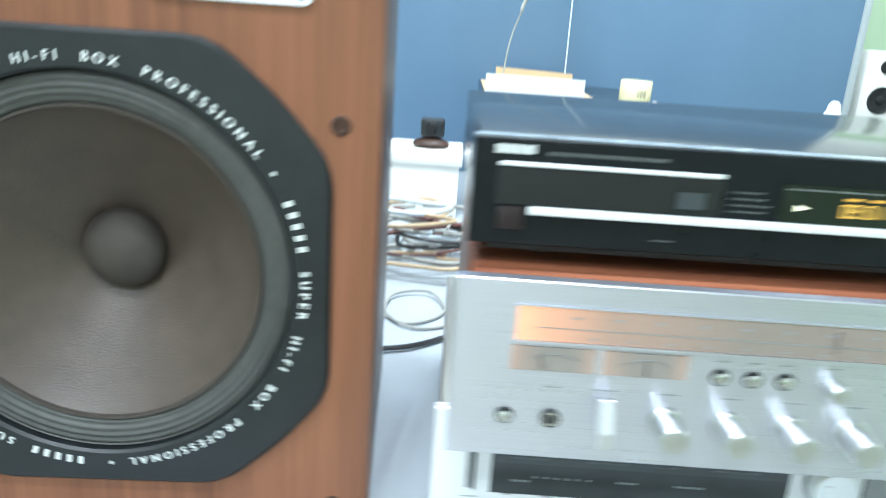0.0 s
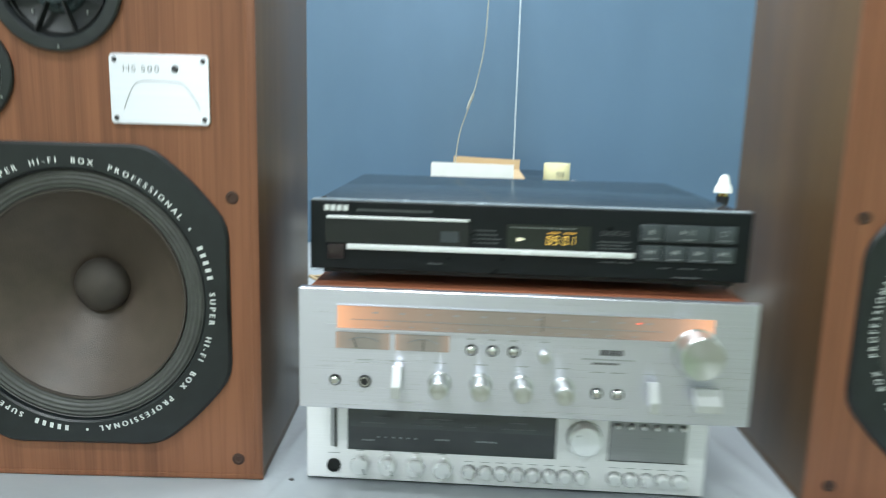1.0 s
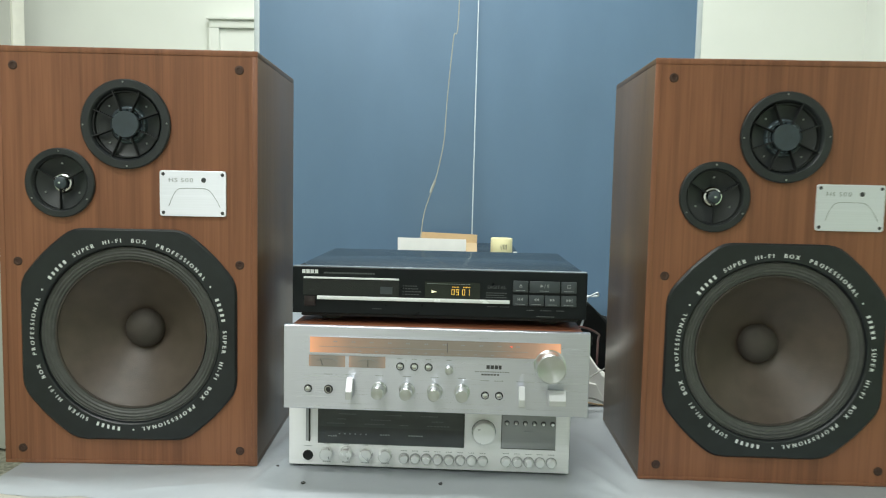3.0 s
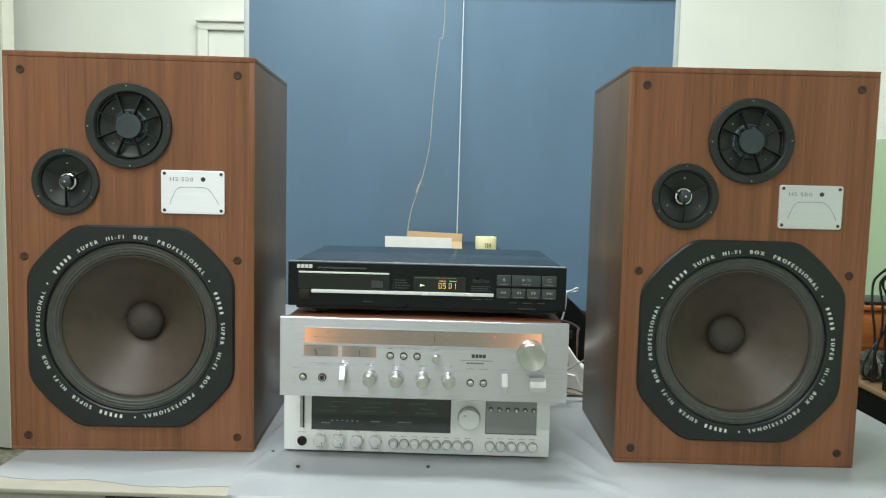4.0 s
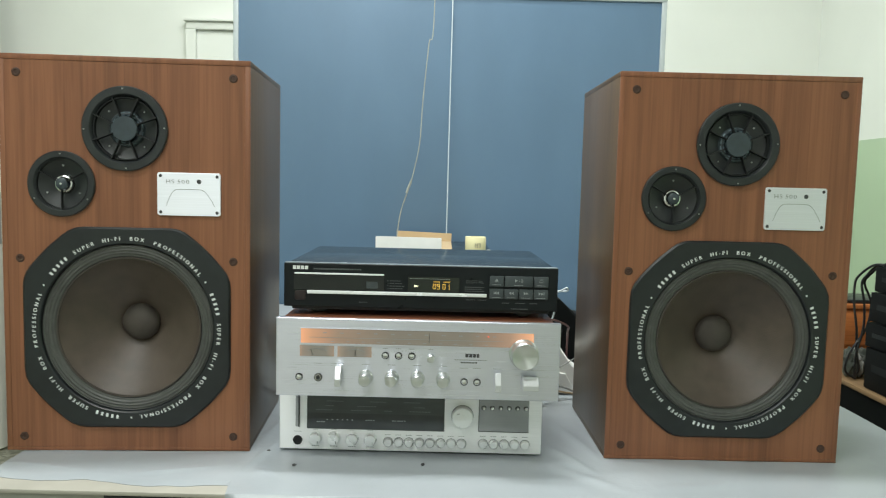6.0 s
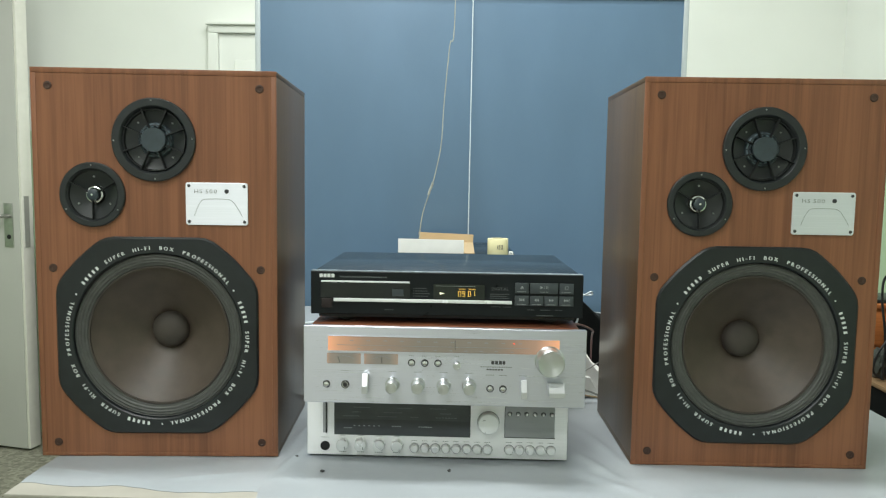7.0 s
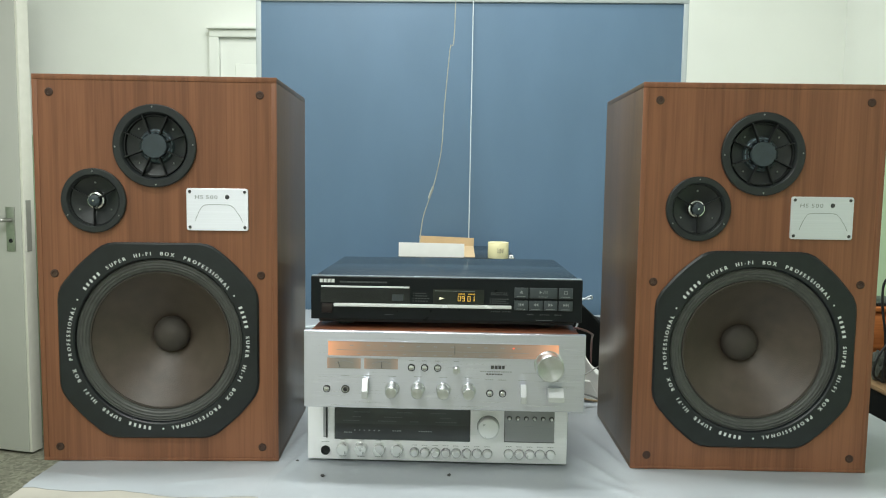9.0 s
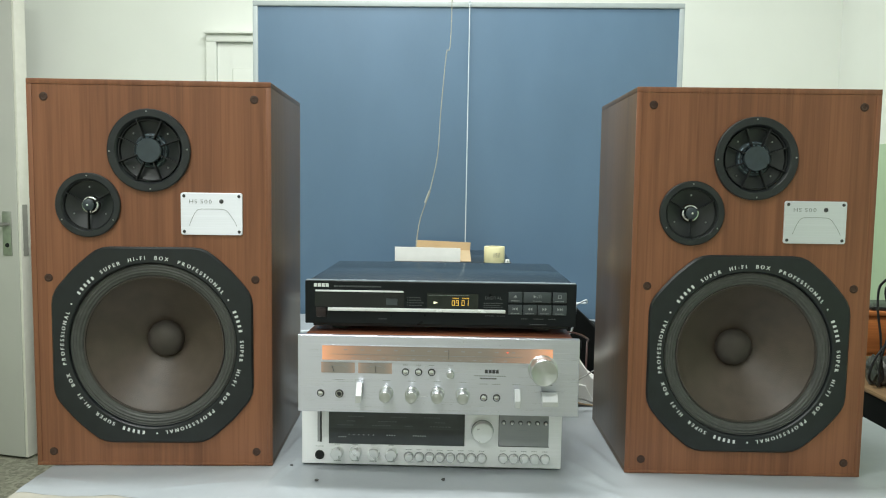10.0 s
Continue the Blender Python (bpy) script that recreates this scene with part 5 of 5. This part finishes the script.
part("lead", tube([(-0.03, -0.20, 0.004), (-0.02, -0.10, 0.004), (-0.01, -0.03, 0.05), (0, 0, 0.14), (0, 0, 0.215)], 0.004), M["cable_black"], plug, "black lead")


def upright(profile, seg=20):
    bm = bmesh.new()
    for v in add_lathe(bm, profile, 0, 0, seg).verts:
        v.co = Vector((v.co.x, v.co.z, -v.co.y))
    return bm


part("grip", upright([(0, -0.208), (0.012, -0.210), (0.0145, -0.222), (0.0145, -0.232), (0, -0.232)]), M["cable_black"], plug, "black grip")
part("band", upright([(0, -0.2321), (0.012, -0.2321), (0.012, -0.240), (0, -0.240)]), M["gold"], plug, "gold band")
part("cover", upright([(0, -0.2401), (0.021, -0.2401), (0.019, -0.254), (0.013, -0.262), (0.011, -0.275), (0.006, -0.281), (0, -0.282)]), M["paper"], plug, "white plastic cover")

brick = thing("power_adapter", "black power adapter with a sloping top behind the receiver", "adapter", pose(0.50, 0.96, 0.7485))
part("body", add_slab(bmesh.new(), [(0.0, 0.0), (0.15, 0.0), (0.15, 0.135), (0.085, 0.150), (0.042, 0.190), (0.0, 0.200)], 0, 0.10, 0.004), M["sooty"], brick)
part("socket", box(0.02, 0.05, -0.003, -0.0001, 0.10, 0.12, bevel=0.001), M["recess"], brick)
# made-up block: its white outline fills in for bright cloth seen past the receiver
sheet = thing("white_block", "added white block with a sloping top behind the receiver", "box", pose(0.40, 0.85, 0.7485))
part("body", add_slab(bmesh.new(), [(0.0, 0.0), (0.235, 0.0), (0.215, 0.020), (0.156, 0.063), (0.130, 0.100), (0.0, 0.128)], 0, 0.07, 0.002), M["paper"], sheet)
part("flap", add_slab(bmesh.new(), [(0.02, 0.012), (0.165, 0.004), (0.142, 0.045), (0.03, 0.06)], -0.006, -0.0003, 0.001), M["paper"], sheet, "loose white flap")
cable([(0.46, 0.73, 0.93), (0.50, 0.76, 0.925), (0.535, 0.80, 0.905), (0.545, 0.86, 0.88), (0.56, 0.95, 0.80)], 0.0022, "cable_red", "thin dull red lead from the back of the receiver")
cable([(0.445, 0.72, 0.80), (0.48, 0.76, 0.795), (0.505, 0.80, 0.775), (0.53, 0.815, 0.762), (0.60, 0.82, 0.7530)], 0.0022, "cable_tan", "tan lead behind the receiver")
cable([(0.445, 0.72, 0.765), (0.485, 0.77, 0.768), (0.52, 0.80, 0.778), (0.57, 0.82, 0.757)], 0.0022, "cable_grey", "grey lead behind the receiver")
cable([(0.440, 0.756, 0.93), (0.470, 0.785, 0.915), (0.498, 0.80, 0.915), (0.507, 0.80, 0.945), (0.509, 0.80, 0.972), (0.512, 0.80, 0.9775), (0.520, 0.80, 0.981), (0.530, 0.80, 0.986), (0.534, 0.83, 0.975), (0.520, 0.95, 0.958), (0.512, 0.99, 0.9505)], 0.0020, "cord", "white lead from the back of the disc player")
cable([(0.470, 0.79, 0.790), (0.505, 0.805, 0.806), (0.535, 0.815, 0.822), (0.560, 0.82, 0.835), (0.575, 0.86, 0.8120)], 0.0013, "cable_grey", "thin grey lead across the white block")
jackp = solid("black_plug", tube([(0.487, 0.80, 0.828), (0.505, 0.805, 0.826), (0.515, 0.808, 0.824)], 0.010, 10, 3), M["cable_black"], "black mains plug resting against the white block", "plug")

# ---- east side of the room ----
DESK = 0.66
desk = thing("side_desk", "low dark desk with a worn tan top beside the covered table", "desk", pose(1.437, 0.55, 0))
part("desktop", box(0, 0.47, 0, 1.40, DESK - 0.014, DESK, bevel=0.003), M["tan"], desk, "worn tan top")
for lx in (0.02, 0.41):
    for ly in (0.03, 1.33):
        part("leg", box(lx, lx + 0.04, ly, ly + 0.04, 0, DESK - 0.0142), M["brown"], desk)
part("side_panel", box(0.006, 0.016, 0.072, 1.328, 0.12, DESK - 0.0142), M["sooty"], desk, "black side panel")


def audio_box(x, y, z, w, d, h, label):
    """A black case whose front looks west; x, y is the north end of its front."""
    t = thing("equipment_box", label, "equipment", pose(x, y, z, 0, 0, -90), group="stacked black equipment")
    part("case", box(0, w, 0.006, d, 0.004, h, bevel=0.003), M["sooty"], t)
    part("front", box(-0.002, w + 0.002, 0, 0.0058, 0.002, h - 0.001, bevel=0.0015), M["sooty"], t)
    part("foot", box(0.02, 0.05, 0.03, 0.06, 0, 0.0039), M["rubber"], t)
    part("foot", box(w - 0.05, w - 0.02, 0.03, 0.06, 0, 0.0039), M["rubber"], t)
    part("front_slot", box(0.03, w * 0.6, -0.0012, -0.0001, h * 0.45, h * 0.62), M["recess"], t)


audio_box(1.452, 1.300, DESK + 0.0002, 0.36, 0.34, 0.116, "large black equipment case on the side desk")
audio_box(1.449, 1.302, DESK + 0.1166, 0.36, 0.32, 0.069, "black equipment case low in a stack")
audio_box(1.455, 1.300, DESK + 0.1860, 0.34, 0.30, 0.083, "black equipment case in the middle of a stack")
audio_box(1.461, 1.296, DESK + 0.2694, 0.30, 0.28, 0.070, "small black equipment case on top of a stack")
TOPZ = DESK + 0.3396
rng = random.Random(11)
for k in range(9):
    x, y, r = 1.468 + 0.012 * k, 1.285 - 0.022 * k, 0.0026 + 0.0004 * (k % 3)
    z = TOPZ + r + 0.003 * (k % 4)
    cable([(x, y, z), (x + 0.01, y - 0.03, z + 0.006 + 0.018 * rng.random()), (x + 0.045, y - 0.05, z + 0.026 * rng.random()), (x + 0.03, y - 0.09, z + 0.022 * rng.random()), (x + 0.07, y - 0.10, z)],
          r, ("cable_black", "cable_black", "cable_grey")[k % 3], "cable heaped on the equipment stack")
for dx, dy, low in ((0.0, 0.0, 0.6655), (0.012, 0.008, 0.6655), (-0.010, 0.016, 0.6655)):
    cable([(1.485 + dx, 1.27, TOPZ + 0.004), (1.472 + dx, 1.308, TOPZ + 0.003), (1.462 + dx, 1.335 + dy, TOPZ - 0.026), (1.458 + dx, 1.355 + dy, 0.945), (1.472 + dx * 2, 1.36 + dy, 0.885),
           (1.474 + dx, 1.36 + dy, 0.812), (1.462 - dx, 1.365 + dy, 0.745), (1.464 - dx * 2, 1.37 + dy, 0.690), (1.470, 1.375 + dy, low)], 0.0034, "cable_black", "black cable hanging beside the stack")
chest = thing("wooden_chest", "orange varnished wooden chest on short legs on the side desk", "chest", pose(1.455, 1.50, DESK))
part("body", box(0, 0.43, 0, 0.24, 0.066, 0.190, bevel=0.003), M["orange"], chest)
part("lid", box(-0.006, 0.436, -0.008, 0.244, 0.1902, 0.204, bevel=0.003), M["orange"], chest)
part("drawer_front", box(0.012, 0.418, -0.004, -0.0001, 0.078, 0.178, bevel=0.001), M["orange"], chest)
for lx in (0.012, 0.385):
    for ly in (0.010, 0.195):
        part("leg", box(lx, lx + 0.032, ly, ly + 0.032, 0.0002, 0.0658, bevel=0.002), M["orange"], chest)
solid("black_tray", box(1.51, 1.68, 1.51, 1.66, 0.8645, 0.876, bevel=0.003), M["plastic"], "flat black tray on the wooden chest", "tray")
cable([(1.462, 1.52, 0.8675), (1.482, 1.515, 0.868), (1.505, 1.505, 0.874), (1.53, 1.54, 0.8795)], 0.003, "cable_black", "black cable lying on the wooden chest")
for k, (bx, by, sx, sz, mat) in enumerate(((1.476, 1.42, 0.016, 0.040, "bag"), (1.497, 1.425, 0.014, 0.032, "cable_grey"), (1.520, 1.43, 0.016, 0.036, "bag"))):
    sack = bmesh.new()
    bmesh.ops.create_icosphere(sack, subdivisions=4, radius=1.0)
    for v in sack.verts:
        n = noise.noise(v.co * 2.5 + Vector((4 + 3 * k, 0, 0))) * 0.35 + abs(noise.noise(v.co * 6 + Vector((k, 0, 0)))) * 0.22
        v.co = Vector((v.co.x * sx, v.co.y * 0.03, max(-0.9, v.co.z) * sz)) * (1 + n)
    low = min(v.co.z for v in sack.verts)
    solid("plastic_bag", sack, M[mat], "grey crumpled plastic film on the side desk", "bag", m=pose(bx, by, DESK + 0.0002 - low), group="crumpled plastic film")

cab = thing("white_cabinet", "white painted cabinet beside the blue board", "cabinet", pose(1.085, 1.98, 0))
part("body", box(0, 0.36, 0.02, 0.40, 0.03, 0.855, bevel=0.003), M["paper"], cab)
part("top", box(-0.005, 0.365, 0.0, 0.40, 0.8552, 0.875, bevel=0.003), M["paper"], cab)
for k in range(4):
    part("drawer", box(0.01, 0.35, 0.004, 0.0198, 0.05 + 0.2 * k, 0.24 + 0.2 * k, bevel=0.002), M["paper"], cab)
part("plinth", box(0.01, 0.35, 0.04, 0.39, 0, 0.0298), M["recess"], cab)
amp = thing("amplifier", "flat black amplifier on the white cabinet", "amplifier", pose(1.09, 2.0, 0.8755))
part("case", box(0, 0.34, 0.01, 0.26, 0.004, 0.062, bevel=0.003), M["cd"], amp)
part("front", box(0, 0.34, 0, 0.0098, 0.002, 0.064, bevel=0.001), M["plastic"], amp)
part("foot", box(0.02, 0.32, 0.03, 0.05, 0, 0.0039), M["rubber"], amp)


def small_speaker():
    sp = thing("small_loudspeaker", "small white loudspeaker with two black drivers", "loudspeaker", group="small white loudspeakers")
    part("cabinet", box(-0.058, 0.058, 0, 0.14, 0, 0.19, bevel=0.006), M["paper"], sp)
    part("woofer", lathe([(0.036, 0.0), (0.036, -0.003), (0.033, -0.004), (0.030, -0.001), (0.012, 0.0), (0.010, -0.003), (0, -0.005)], 0, 0.062, 32), M["recess"], sp, "black woofer")
    part("tweeter", lathe([(0.019, 0.0), (0.019, -0.003), (0.016, -0.004), (0.008, -0.001), (0, -0.003)], 0, 0.150, 24), M["recess"], sp, "black tweeter")
    return sp


ss = small_speaker()
ss.matrix_basis = pose(1.150, 2.02, 0.9398)
copy_thing(ss, pose(1.285, 2.03, 0.9398))

# ---- west side ----
wc = thing("brown_cabinet", "dark brown wooden cabinet against the wall", "cabinet", pose(-1.445, 2.30, 0))
part("body", box(0, 0.55, 0.012, 0.29, 0.03, 1.11, bevel=0.003), M["brown"], wc)
part("top", box(-0.01, 0.56, 0, 0.29, 1.1102, 1.13, bevel=0.003), M["brown"], wc)
part("door", box(0.01, 0.272, 0, 0.0118, 0.06, 1.10, bevel=0.002), M["brown"], wc)
part("door", box(0.278, 0.54, 0, 0.0118, 0.06, 1.10, bevel=0.002), M["brown"], wc)
part("plinth", box(0.02, 0.53, 0.03, 0.28, 0, 0.0298), M["recess"], wc)
